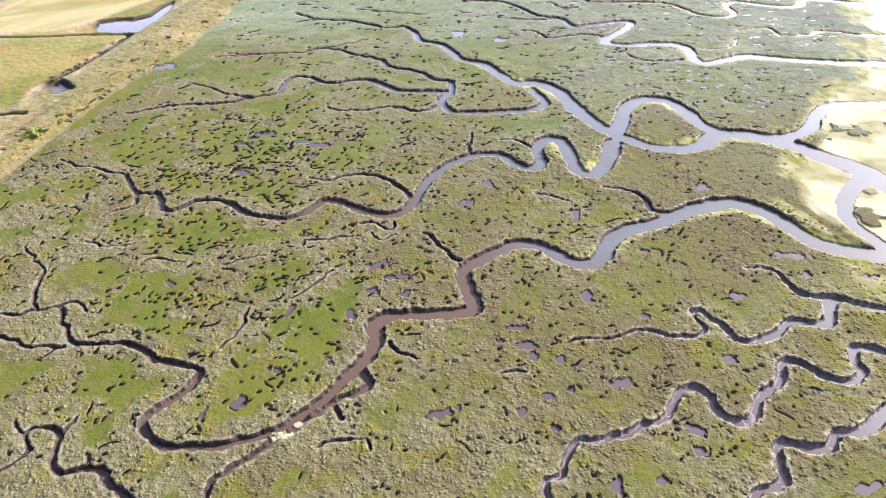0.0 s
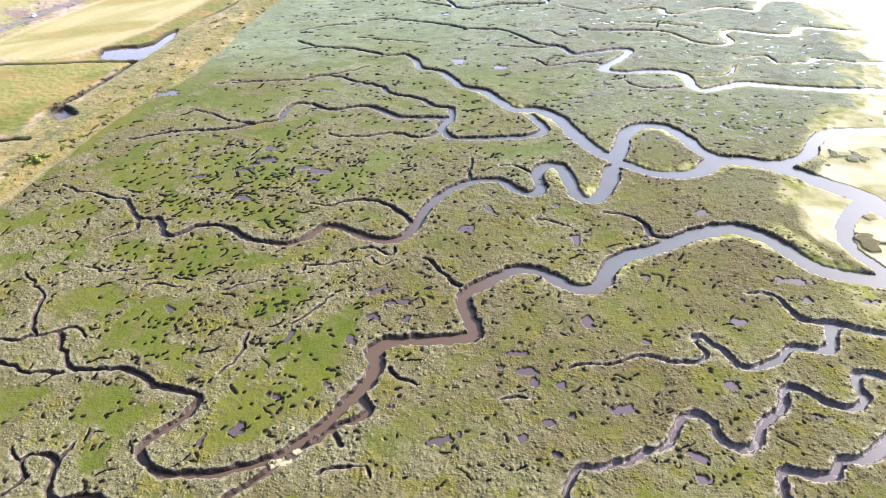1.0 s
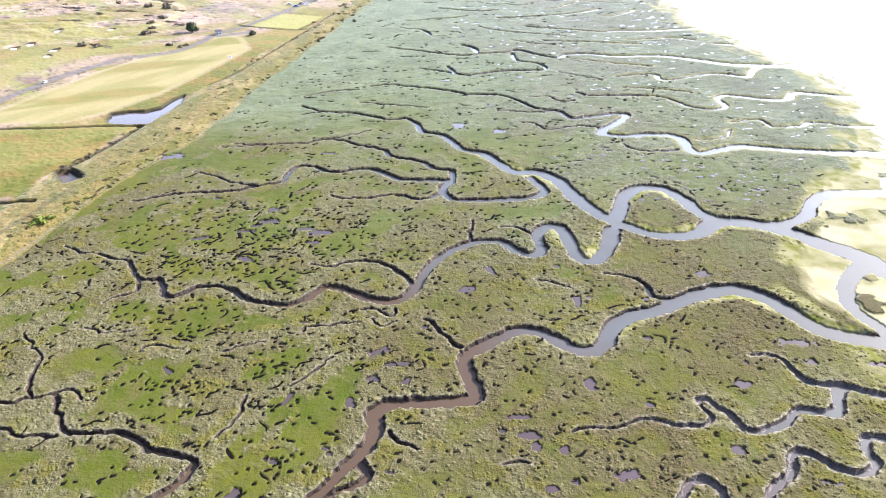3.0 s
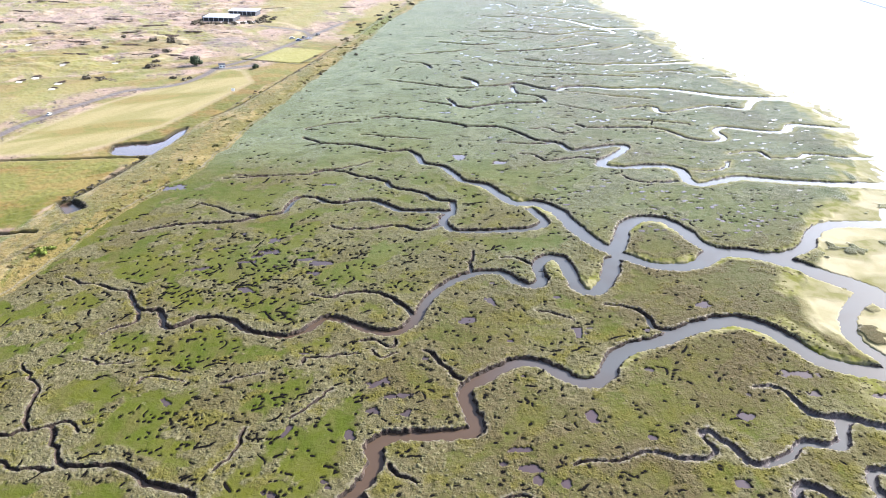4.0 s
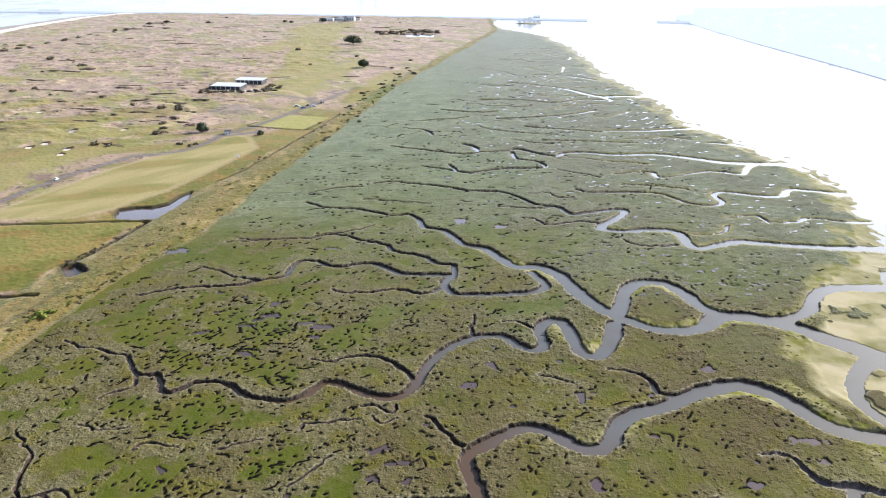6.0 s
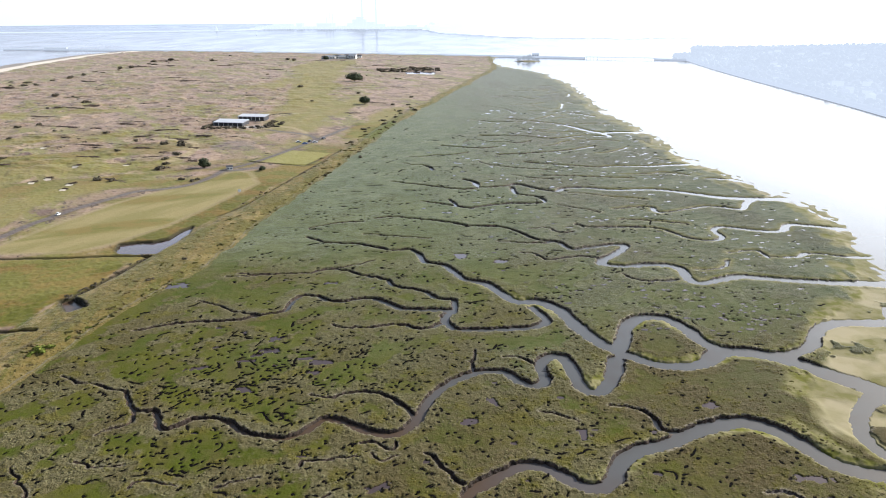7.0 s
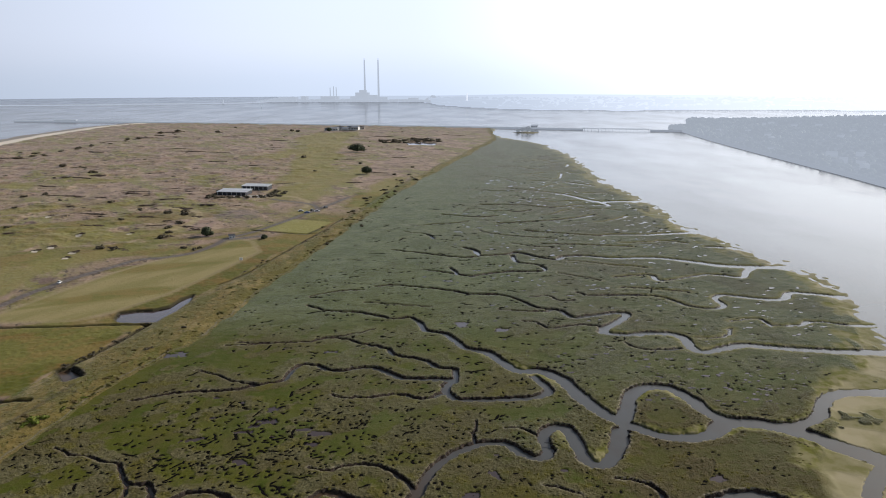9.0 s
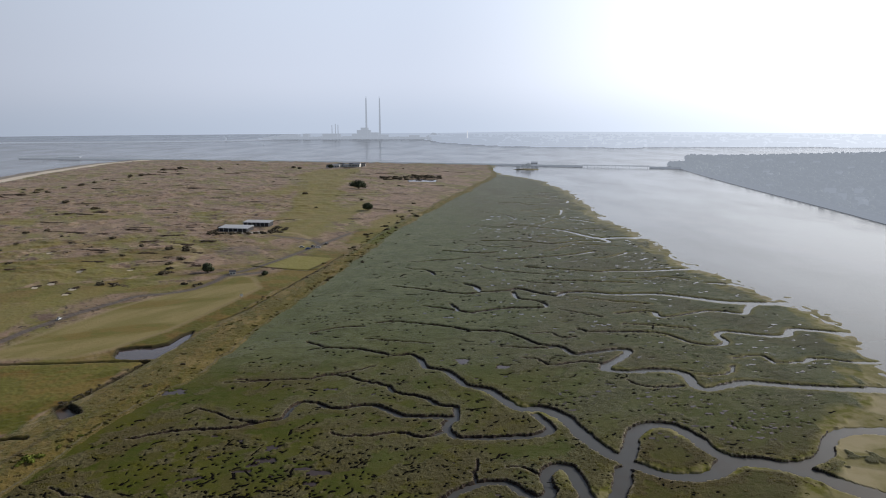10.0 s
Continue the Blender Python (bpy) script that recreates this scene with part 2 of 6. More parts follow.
SHRUB = purslane_material()
GORSE = leaf_material("gorse_leaves", (0.080, 0.068, 0.046), (0.165, 0.132, 0.085))
TREE = leaf_material("dark_tree_leaves", (0.032, 0.042, 0.022), (0.095, 0.110, 0.055))
BARK = plain("bark", (0.12, 0.09, 0.065), 0.95, 0.6)
REED = leaf_material("tussock_grass", (0.108, 0.086, 0.027), (0.150, 0.115, 0.042))
WHITE = plain("white_render", (0.74, 0.73, 0.7), 0.7, 3.0, 0.12)
ROOF = plain("pale_sheet_roof", (0.42, 0.43, 0.45), 0.45, 4.0, 0.12)
SLATE = plain("dark_slate", (0.085, 0.085, 0.095), 0.6, 2.0)
DARK = plain("dark_cladding", (0.045, 0.045, 0.05), 0.6, 2.0)
GLASS = plain("window_glass", (0.05, 0.06, 0.07), 0.08, 3.0, 0.2, 0.6)
STONE = plain("sea_wall_stone", (0.30, 0.295, 0.29), 0.9, 3.0)
GRAVEL = plain("pale_gravel", (0.42, 0.38, 0.33), 0.95, 3.0)
PAINT = {k: plain(k + "_car_paint", c, 0.3, 2.0, 0.06, 0.5) for k, c in
         {"white": (0.75, 0.75, 0.75), "silver": (0.5, 0.52, 0.54), "blue": (0.07, 0.13, 0.3), "dark": (0.04, 0.04, 0.045)}.items()}
RUBBER = plain("tyre_rubber", (0.02, 0.02, 0.02), 0.9, 0.5)
# far land: dark base colours, with haze painted in as emission below
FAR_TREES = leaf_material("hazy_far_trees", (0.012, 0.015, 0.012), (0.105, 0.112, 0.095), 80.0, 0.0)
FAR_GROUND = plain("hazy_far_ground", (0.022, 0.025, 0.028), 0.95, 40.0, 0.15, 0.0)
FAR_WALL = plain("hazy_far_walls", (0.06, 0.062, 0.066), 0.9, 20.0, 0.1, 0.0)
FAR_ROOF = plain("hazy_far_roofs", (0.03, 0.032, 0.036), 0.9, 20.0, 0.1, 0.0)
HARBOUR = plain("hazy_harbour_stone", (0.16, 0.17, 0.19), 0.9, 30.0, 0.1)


def haze_glow(m, c, k):
    """Adds emission to a far material, painting in the bay's sunlit haze as a glow."""
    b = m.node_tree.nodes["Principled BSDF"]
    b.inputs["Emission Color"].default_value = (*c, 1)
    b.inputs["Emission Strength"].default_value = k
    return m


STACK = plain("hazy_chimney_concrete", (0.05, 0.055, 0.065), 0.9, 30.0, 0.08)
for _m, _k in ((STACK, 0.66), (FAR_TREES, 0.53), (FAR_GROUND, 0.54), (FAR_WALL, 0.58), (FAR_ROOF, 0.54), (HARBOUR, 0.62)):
    haze_glow(_m, (0.78, 0.85, 0.98), _k)


WHITE_FAR = haze_glow(plain("hazy_white_tower", (0.3, 0.3, 0.32), 0.9, 30.0, 0.05, 0.0), (0.90, 0.93, 1.0), 0.9)


# ---- mesh helpers ----
def mesh_arrays(name, verts, quads, material, smooth=True, floats=None):
    """A mesh from numpy arrays of places and four-cornered (or three-cornered) faces."""
    me = bpy.data.meshes.new(name)
    k = quads.shape[1]
    me.vertices.add(len(verts))
    me.vertices.foreach_set("co", np.ascontiguousarray(verts, dtype=np.float32).ravel())
    me.loops.add(quads.size)
    me.loops.foreach_set("vertex_index", np.ascontiguousarray(quads, dtype=np.int32).ravel())
    me.polygons.add(len(quads))
    me.polygons.foreach_set("loop_start", np.arange(0, quads.size, k, dtype=np.int32))
    me.polygons.foreach_set("use_smooth", np.full(len(quads), smooth))
    me.materials.append(material)
    for key, values in (floats or {}).items():
        me.attributes.new(key, "FLOAT", "POINT").data.foreach_set("value", np.ascontiguousarray(values, dtype=np.float32))
    me.update(calc_edges=True)
    return me


def part(name, bm, material, parent, label=""):
    """Links a bmesh as one mesh object under a thing or a part."""
    me = bpy.data.meshes.new(name)
    bm.to_mesh(me)
    bm.free()
    me.materials.append(material)
    ob = new(name, me)
    ob.parent = parent
    return tagged(ob, label)


def box(bm, x0, y0, z0, x1, y1, z1, bevel=0.0):
    vs = bmesh.ops.create_cube(bm, size=1.0)["verts"]
    for v in vs:
        v.co = Vector(((x0 + x1) / 2 + v.co.x * (x1 - x0), (y0 + y1) / 2 + v.co.y * (y1 - y0), (z0 + z1) / 2 + v.co.z * (z1 - z0)))
    if bevel:
        bmesh.ops.bevel(bm, geom=list({e for v in vs for e in v.link_edges}), offset=bevel, segments=1, affect="EDGES")
    return bm


def rod(bm, a, b, r0, r1, seg=8):
    """A tapered rod from a to b."""
    a, b = Vector(a), Vector(b)
    turn = (b - a).to_track_quat("Z", "Y").to_matrix().to_4x4()
    bmesh.ops.create_cone(bm, cap_ends=True, segments=seg, radius1=r0, radius2=r1, depth=(b - a).length,
                          matrix=Matrix.Translation((a + b) / 2) @ turn)
    return bm


def base(name, x, y, z, turn=0.0):
    ob = new(name)
    ob.empty_display_size = 0.5
    ob.matrix_basis = pose(x, y, z, 0, 0, turn)
    return ob


# ---- lattice noise in numpy ----
_TAB = np.random.RandomState(7).rand(256, 256).astype(np.float32)


def vnoise(x, y, seed=0):
    """Smooth value noise, 0 to 1, one blotch to the unit."""
    x, y = x + seed * 17.31, y + seed * 9.77
    i, j = np.floor(x).astype(np.int64), np.floor(y).astype(np.int64)
    u, v = x - i, y - j
    u, v = u * u * (3 - 2 * u), v * v * (3 - 2 * v)
    i0, i1, j0, j1 = i & 255, (i + 1) & 255, j & 255, (j + 1) & 255
    return (_TAB[i0, j0] * (1 - u) + _TAB[i1, j0] * u) * (1 - v) + (_TAB[i0, j1] * (1 - u) + _TAB[i1, j1] * u) * v


def fbm(x, y, seed=0, octaves=3, gain=0.5):
    total, amp, norm = 0.0, 1.0, 0.0
    for k in range(octaves):
        total = total + amp * vnoise(x * 2 ** k, y * 2 ** k, seed + k)
        norm += amp
        amp *= gain
    return total / norm


def step(lo, hi, v):
    t = np.clip((v - lo) / (hi - lo), 0, 1)
    return t * t * (3 - 2 * t)


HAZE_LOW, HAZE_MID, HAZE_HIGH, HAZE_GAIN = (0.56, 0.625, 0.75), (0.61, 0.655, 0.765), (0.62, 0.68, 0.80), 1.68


# sea wall, bridge and islet: a weak emission paints the haze over them
HAZY_STONE = haze_glow(plain("hazy_wall_stone", (0.17, 0.17, 0.175), 0.9, 3.0, 0.25, 0.0), (0.78, 0.85, 0.98), 0.40)
HAZY_LEAF = haze_glow(leaf_material("hazy_islet_leaves", (0.03, 0.036, 0.025), (0.06, 0.07, 0.045)), (0.78, 0.85, 0.98), 0.3)


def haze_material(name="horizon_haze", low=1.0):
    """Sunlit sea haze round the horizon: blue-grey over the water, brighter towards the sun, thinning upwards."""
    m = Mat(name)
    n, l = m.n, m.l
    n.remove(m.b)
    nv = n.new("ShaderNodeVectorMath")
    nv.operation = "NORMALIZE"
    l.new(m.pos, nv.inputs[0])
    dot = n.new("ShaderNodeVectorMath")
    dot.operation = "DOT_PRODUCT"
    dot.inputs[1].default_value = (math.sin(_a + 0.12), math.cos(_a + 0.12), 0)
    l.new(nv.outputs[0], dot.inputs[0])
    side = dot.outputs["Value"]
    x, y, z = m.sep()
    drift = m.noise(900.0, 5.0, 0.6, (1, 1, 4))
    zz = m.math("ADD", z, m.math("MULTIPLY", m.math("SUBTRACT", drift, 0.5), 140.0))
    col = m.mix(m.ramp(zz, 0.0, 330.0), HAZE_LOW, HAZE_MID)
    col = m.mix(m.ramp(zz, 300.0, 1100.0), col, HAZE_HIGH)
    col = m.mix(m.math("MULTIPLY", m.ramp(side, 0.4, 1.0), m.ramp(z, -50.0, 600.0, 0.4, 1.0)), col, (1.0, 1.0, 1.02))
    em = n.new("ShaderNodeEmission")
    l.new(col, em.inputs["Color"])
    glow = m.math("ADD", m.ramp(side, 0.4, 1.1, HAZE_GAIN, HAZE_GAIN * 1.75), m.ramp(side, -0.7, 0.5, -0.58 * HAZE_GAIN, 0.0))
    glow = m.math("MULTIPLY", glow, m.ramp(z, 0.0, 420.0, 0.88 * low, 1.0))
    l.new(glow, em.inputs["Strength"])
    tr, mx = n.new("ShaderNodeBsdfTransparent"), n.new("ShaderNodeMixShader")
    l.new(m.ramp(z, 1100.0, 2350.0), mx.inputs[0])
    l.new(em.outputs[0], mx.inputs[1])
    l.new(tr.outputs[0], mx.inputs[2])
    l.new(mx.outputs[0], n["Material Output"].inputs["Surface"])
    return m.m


# far land glows in the haze's own colours: haze painted onto its surfaces
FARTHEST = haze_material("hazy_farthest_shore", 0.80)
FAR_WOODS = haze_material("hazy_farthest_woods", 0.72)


def haze_ring():
    n, R = 120, 4850.0
    a = np.linspace(0, 2 * np.pi, n, endpoint=False)
    hs = [-3.0, 60.0, 160.0, 400.0, 800.0, 1300.0, 1900.0, 2400.0]
    v = np.stack([np.stack([R * np.sin(a), R * np.cos(a), np.full(n, h)], -1) for h in hs]).reshape(-1, 3)
    i = np.arange(len(hs) * n).reshape(len(hs), n)
    q = np.stack([i[:-1], np.roll(i[:-1], -1, 1), np.roll(i[1:], -1, 1), i[1:]], -1).reshape(-1, 4)
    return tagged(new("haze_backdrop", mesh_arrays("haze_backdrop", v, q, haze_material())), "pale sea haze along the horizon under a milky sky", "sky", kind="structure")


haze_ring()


# ---- the plan of the island ----
# each creek: a line of bends from its mouth to its head, and its width on the way
CREEKS = []


def creek(bends, widths, silted=False):
    CREEKS.append((bends, widths, silted))


creek([(106.3, 131.5), (97.3, 133.7), (90.9, 137.6), (87.3, 144.4), (83.5, 151.3), (77.3, 154.8), (69.5, 153.4), (61.0, 149.5), (54.2, 145.4), (46.4, 142.5), (41.3, 137.7), (38.0, 131.4), (33.5, 128.4), (29.2, 130.5), (24.5, 135.4), (19.2, 136.8), (13.5, 133.7), (8.6, 129.9), (5.4, 126.7), (5.3, 121.6), (6.8, 116.8), (7.0, 113.4), (4.2, 112.0), (-1.3, 111.3), (-7.3, 111.3), (-12.0, 110.2), (-14.2, 107.8), (-13.1, 104.4)], [8, 7, 6.5, 6, 5.5, 5, 4.6, 4.6, 5, 4.6, 5])  # south creek
creek([(-13.1, 104.4), (-14.2, 99.6), (-17.6, 94.3), (-20.3, 90.0), (-24.4, 85.2), (-29.3, 80.7), (-34.8, 78.3), (-40.4, 77.1), (-46.3, 77.1), (-50.7, 78.6), (-53.0, 81.4), (-53.0, 84.0), (-50.4, 87.3), (-47.7, 90.8), (-46.5, 93.9), (-48.1, 95.8), (-52.3, 96.9), (-56.6, 98.1), (-59.7, 101.0), (-65.0, 102.9), (-71.1, 102.4), (-75.1, 103.8), (-77.9, 107.1), (-79.8, 110.6), (-82.2, 114.2)], [4.6, 3.0, 2.5, 2.2, 2.1, 2.3, 1.9, 1.5, 1.2, 1])  # mud creek
creek([(-15.4, 94.7), (-13.6, 92.1), (-15.0, 90.0), (-18.5, 87.9), (-22.7, 84.2), (-26.2, 80.7), (-29.7, 77.7), (-33.0, 74.8), (-36.2, 71.9), (-37.9, 69.5), (-37.8, 66.6)], [2.8, 2.0, 1.7, 1.4, 1.2])  # side creek
creek([(-82.2, 114.2), (-85.8, 113.3), (-89.2, 111.5), (-92.8, 111.5), (-97.1, 113.0)], [0.9, 0.6])  # runnel a
creek([(-85.8, 113.3), (-89.3, 117.0), (-90.3, 121.9), (-91.6, 127.0), (-95.9, 131.3), (-100.0, 135.7)], [0.8, 0.5])  # runnel b
creek([(-82.2, 114.2), (-78.6, 115.1), (-75.1, 112.4)], [0.8, 0.4])  # runnel c
creek([(-75.4, 101.3), (-79.0, 102.1), (-82.8, 101.8), (-87.8, 103.8), (-92.8, 104.6)], [0.9, 0.7])  # runnel d
creek([(-70.6, 76.6), (-72.9, 78.4), (-72.4, 80.5), (-69.5, 80.9), (-66.9, 79.0), (-66.6, 75.4), (-65.8, 72.9), (-63.2, 72.0), (-60.1, 72.6), (-58.0, 73.1), (-55.9, 71.4), (-54.6, 69.3), (-51.2, 67.7), (-48.2, 65.6)], [0.9, 1.2, 1.6, 2])  # corner creek
creek([(-72.6, 78.4), (-75.9, 81.5), (-77.0, 83.4)], [0.7, 0.4])  # runnel e
creek([(-70.7, 76.8), (-71.7, 74.9), (-74.4, 72.6), (-76.7, 71.5)], [0.7, 0.6])  # runnel f
creek([(-67.2, 79.6), (-65.8, 81.5), (-66.3, 84.0)], [0.6, 0.4])  # runnel g
creek([(51.9, 188.2), (49.1, 179.6), (45.7, 173.1), (41.9, 169.3), (38.5, 173.1), (37.6, 183.0), (36.0, 190.0), (31.8, 190.7), (28.6, 184.7), (28.9, 176.3), (25.7, 173.1), (21.8, 174.7), (18.2, 180.3), (11.6, 181.0), (5.7, 178.0), (0.8, 173.1), (-3.9, 165.5), (-6.1, 158.3), (-8.5, 152.3), (-13.1, 149.1), (-19.0, 150.7), (-25.2, 154.2), (-29.9, 156.4), (-32.6, 154.2), (-35.0, 150.2), (-38.9, 147.6), (-44.7, 148.2), (-49.4, 149.7), (-53.9, 153.4), (-59.0, 156.2), (-64.1, 155.6), (-67.6, 152.4), (-71.0, 151.6), (-73.8, 155.6), (-75.9, 159.8), (-80.4, 159.8), (-83.7, 162.7), (-87.9, 170.2)], [6.5, 5.5, 5, 4.2, 4.2, 3.6, 3.6, 3.4, 2.8, 2.6, 2.2, 1.8, 1.5, 1.2])  # loop creek
creek([(-7.7, 154.1), (-8.3, 157.7), (-11.5, 162.6), (-15.7, 167.0), (-22.1, 169.4), (-28.2, 167.6), (-32.0, 166.4), (-36.1, 167.6)], [1.6, 1.3, 0.6])  # oxbow runnel
creek([(-80.7, 159.8), (-80.0, 154.3), (-83.5, 151.6), (-86.1, 149.0)], [0.9, 0.5])  # runnel h
creek([(123.0, 163.7), (118.8, 172.9), (112.1, 179.4), (105.2, 187.0), (97.0, 192.4), (88.9, 194.3), (85.4, 194.3), (79.2, 188.1), (73.1, 184.6), (65.5, 184.6), (59.6, 188.2), (53.9, 193.6), (49.7, 199.3), (45.7, 207.3), (43.3, 215.8), (40.0, 226.2), (33.9, 232.9), (25.9, 232.9), (20.5, 241.9), (15.8, 249.9), (8.5, 253.7), (4.4, 261.1), (0.0, 270.1), (-7.8, 273.2), (-10.4, 282.8), (-15.3, 289.5), (-23.4, 288.2), (-30.9, 293.0), (-40.9, 298.0), (-50.6, 298.0), (-57.1, 301.6), (-63.0, 307.5)], [10, 8.5, 7.5, 6.5, 6, 6.5, 6, 5, 4, 3, 2, 1.2, 0.8])  # main channel
creek([(86.1, 193.6), (82.0, 200.5), (80.1, 209.3), (75.9, 217.9), (68.6, 219.3), (61.7, 213.6), (57.6, 203.3), (53.6, 193.6)], [7, 5.5, 5.5, 5.5])  # island loop
creek([(118.2, 168.2), (109.3, 159.4), (104.8, 151.2), (103.9, 144.8), (105.9, 138.7), (107.2, 131.9)], [6, 5, 6])  # tie channel
creek([(154.2, 215.2), (142.9, 215.2), (131.4, 214.8), (123.4, 209.3), (116.3, 199.2), (109.6, 193.5), (101.9, 191.7)], [6, 5, 5.5])  # north inlet
creek([(31.3, 227.1), (34.8, 215.8), (28.7, 210.7), (18.4, 209.4), (9.2, 208.6), (2.8, 210.3), (0.0, 218.1), (2.9, 224.4), (-7.7, 224.9), (-15.6, 226.3), (-21.8, 232.0), (-28.1, 235.4), (-35.7, 232.0), (-41.8, 233.0), (-46.3, 236.9), (-52.4, 237.0), (-54.4, 231.1), (-55.9, 223.6), (-63.0, 220.4), (-71.4, 216.0), (-82.3, 214.7), (-91.1, 213.0), (-101.3, 207.6)], [4, 3.8, 3.2, 4, 3.2, 2.6, 2.4, 2.2, 1.4, 0.8])  # west creek
creek([(-63.1, 220.8), (-73.3, 223.6), (-82.6, 229.7), (-88.2, 232.1)], [1, 0.5])  # runnel i
creek([(-0.9, 213.7), (-6.4, 209.5), (-14.9, 212.9), (-24.0, 210.8), (-33.2, 210.4), (-37.2, 212.9)], [1.6, 1.2, 0.6])  # runnel j
creek([(3.9, 223.5), (3.0, 232.9), (-4.0, 235.9), (-6.1, 240.9), (-18.7, 247.2), (-23.3, 253.8), (-32.3, 258.3), (-43.9, 265.3), (-52.1, 261.2), (-67.0, 259.5), (-82.1, 259.5)], [1.8, 1.4, 1.1, 0.7])  # link creek
creek([(177.2, 250.1), (155.8, 250.7), (141.4, 252.5), (129.3, 254.8), (117.2, 257.9), (106.8, 253.7), (98.2, 250.7), (95.7, 256.7), (95.6, 267.3), (87.5, 271.3), (75.4, 269.3), (66.5, 271.3), (66.3, 276.0), (75.8, 286.6), (80.3, 295.6), (74.3, 296.3), (63.5, 292.5), (55.7, 290.3), (51.0, 300.3), (42.5, 303.4), (33.5, 316.8), (26.0, 323.0), (12.6, 324.8), (-1.0, 332.2), (-23.5, 338.9), (-34.6, 337.0)], [7, 5.5, 5, 5, 5, 4.2, 3.6, 2.4, 1.4, 0.8])  # north creek
creek([(66.8, 278.0), (56.6, 280.8), (43.9, 276.0), (38.9, 283.0), (33.1, 285.1)], [1.3, 0.7])  # runnel k
creek([(91.0, 253.7), (80.1, 252.5), (74.2, 254.9), (70.9, 259.7)], [1.5, 0.7])  # runnel l
creek([(51.0, 300.3), (39.4, 297.9), (24.4, 300.3)], [1.4, 0.7])  # runnel m
creek([(211.3, 316.7), (191.9, 320.3), (178.4, 325.6), (168.4, 327.5), (161.7, 318.5), (153.0, 316.8), (143.7, 320.3), (134.3, 323.8), (128.4, 318.5), (128.7, 308.3), (124.4, 303.4), (116.7, 303.4), (110.5, 308.3), (106.5, 316.8), (98.6, 322.1), (80.0, 323.0), (69.2, 323.0), (64.6, 327.5)], [5, 4, 4, 3, 2.4, 1.8, 1])  # hook creek
creek([(185.8, 280.8), (171.4, 280.8), (163.6, 284.4), (156.7, 285.1), (149.9, 280.8), (137.9, 280.8)], [3, 2, 1])  # runnel n
creek([(198.9, 375.1), (171.6, 376.2), (154.4, 379.8), (138.8, 389.5), (121.8, 397.2), (98.9, 395.9), (83.7, 401.1), (70.4, 399.8), (64.4, 392.1), (54.0, 398.5), (43.6, 409.1), (38.3, 405.1), (21.7, 401.1), (18.8, 411.9), (12.4, 421.7)], [7, 6, 4.5, 4, 3.4, 3, 2, 1.2])  # long creek
creek([(39.6, 401.1), (41.4, 385.9), (51.8, 379.8), (54.9, 368.2), (47.1, 366.0), (31.9, 364.9), (13.7, 357.3), (7.8, 359.4), (3.5, 374.0)], [2.4, 2, 1.4, 0.8])  # runnel o
creek([(171.2, 375.1), (163.0, 365.9), (156.7, 355.1), (147.1, 359.4), (138.5, 360.5), (127.9, 355.1), (111.5, 348.9), (108.5, 359.4), (89.8, 355.1)], [4, 3, 2, 1])  # runnel p
creek([(170.9, 467.3), (151.2, 463.9), (135.4, 460.5), (113.2, 460.5), (101.5, 457.2), (80.5, 463.9), (62.5, 469.1), (55.4, 472.6)], [5, 3.5, 2.5, 1.2])  # far creek
creek([(185.0, 594.3), (147.6, 594.3), (129.0, 594.3), (107.2, 634.2), (84.7, 652.8), (60.6, 669.2)], [8, 6, 3, 1.5])  # farther creek
creek([(130.4, 597.0), (136.1, 573.5), (116.7, 578.6), (87.3, 563.7), (61.8, 576.1), (30.1, 576.1)], [4, 3, 1.5])  # runnel q
creek([(96.5, 112.5), (91.7, 113.8), (87.7, 115.6), (85.0, 116.6), (82.0, 117.0), (78.8, 118.1), (78.0, 120.9), (76.8, 124.5), (74.5, 127.0), (70.7, 127.2)], [3, 3, 2.5, 1.4, 0.8], True)  # fork creek
creek([(84.8, 116.2), (83.5, 112.0), (81.4, 108.4), (77.2, 108.4), (73.8, 109.0), (70.6, 106.7), (67.3, 104.2), (62.8, 103.1), (60.0, 103.4), (58.8, 106.8), (56.9, 110.3), (55.2, 112.4), (53.2, 111.1), (55.0, 108.0), (54.4, 105.9), (50.4, 104.3), (46.5, 104.6), (43.3, 106.0), (39.9, 106.3)], [4, 3.4, 2.4, 2, 1.8, 1.3, 1, 0.7], True)  # east creek
creek([(91.0, 98.5), (86.6, 100.9), (83.5, 101.3), (81.7, 97.8), (81.9, 94.8), (79.7, 92.6), (76.8, 92.1), (73.1, 93.6), (71.0, 96.3), (68.1, 97.5), (66.0, 95.6), (64.8, 91.9), (60.5, 89.1), (58.0, 85.7), (56.2, 83.1), (53.0, 82.4), (50.4, 84.0), (50.2, 88.4), (48.7, 90.5), (45.4, 90.2), (42.8, 86.4), (39.9, 83.1), (35.3, 81.2), (32.0, 80.0), (28.8, 78.7), (23.7, 77.8), (22.0, 76.4), (21.0, 72.9), (19.3, 70.7), (17.3, 69.8), (16.6, 66.4)], [2.8, 2.6, 2.6, 2.4, 2.4, 2, 1.5, 1.4], True)  # wavy creek
creek([(84.4, 86.9), (77.6, 81.7), (73.2, 79.9), (70.2, 79.9), (67.3, 76.8), (63.8, 76.6), (59.7, 77.5), (57.9, 76.3), (57.7, 71.7), (57.0, 69.5), (53.0, 68.7), (50.3, 66.4)], [3.6, 3, 2.6, 2.2, 2], True)  # near creek
creek([(59.7, 150.0), (54.9, 151.3), (53.6, 158.1), (49.0, 161.6), (44.7, 163.0)], [2.2, 1.5, 0.7])  # runnel r
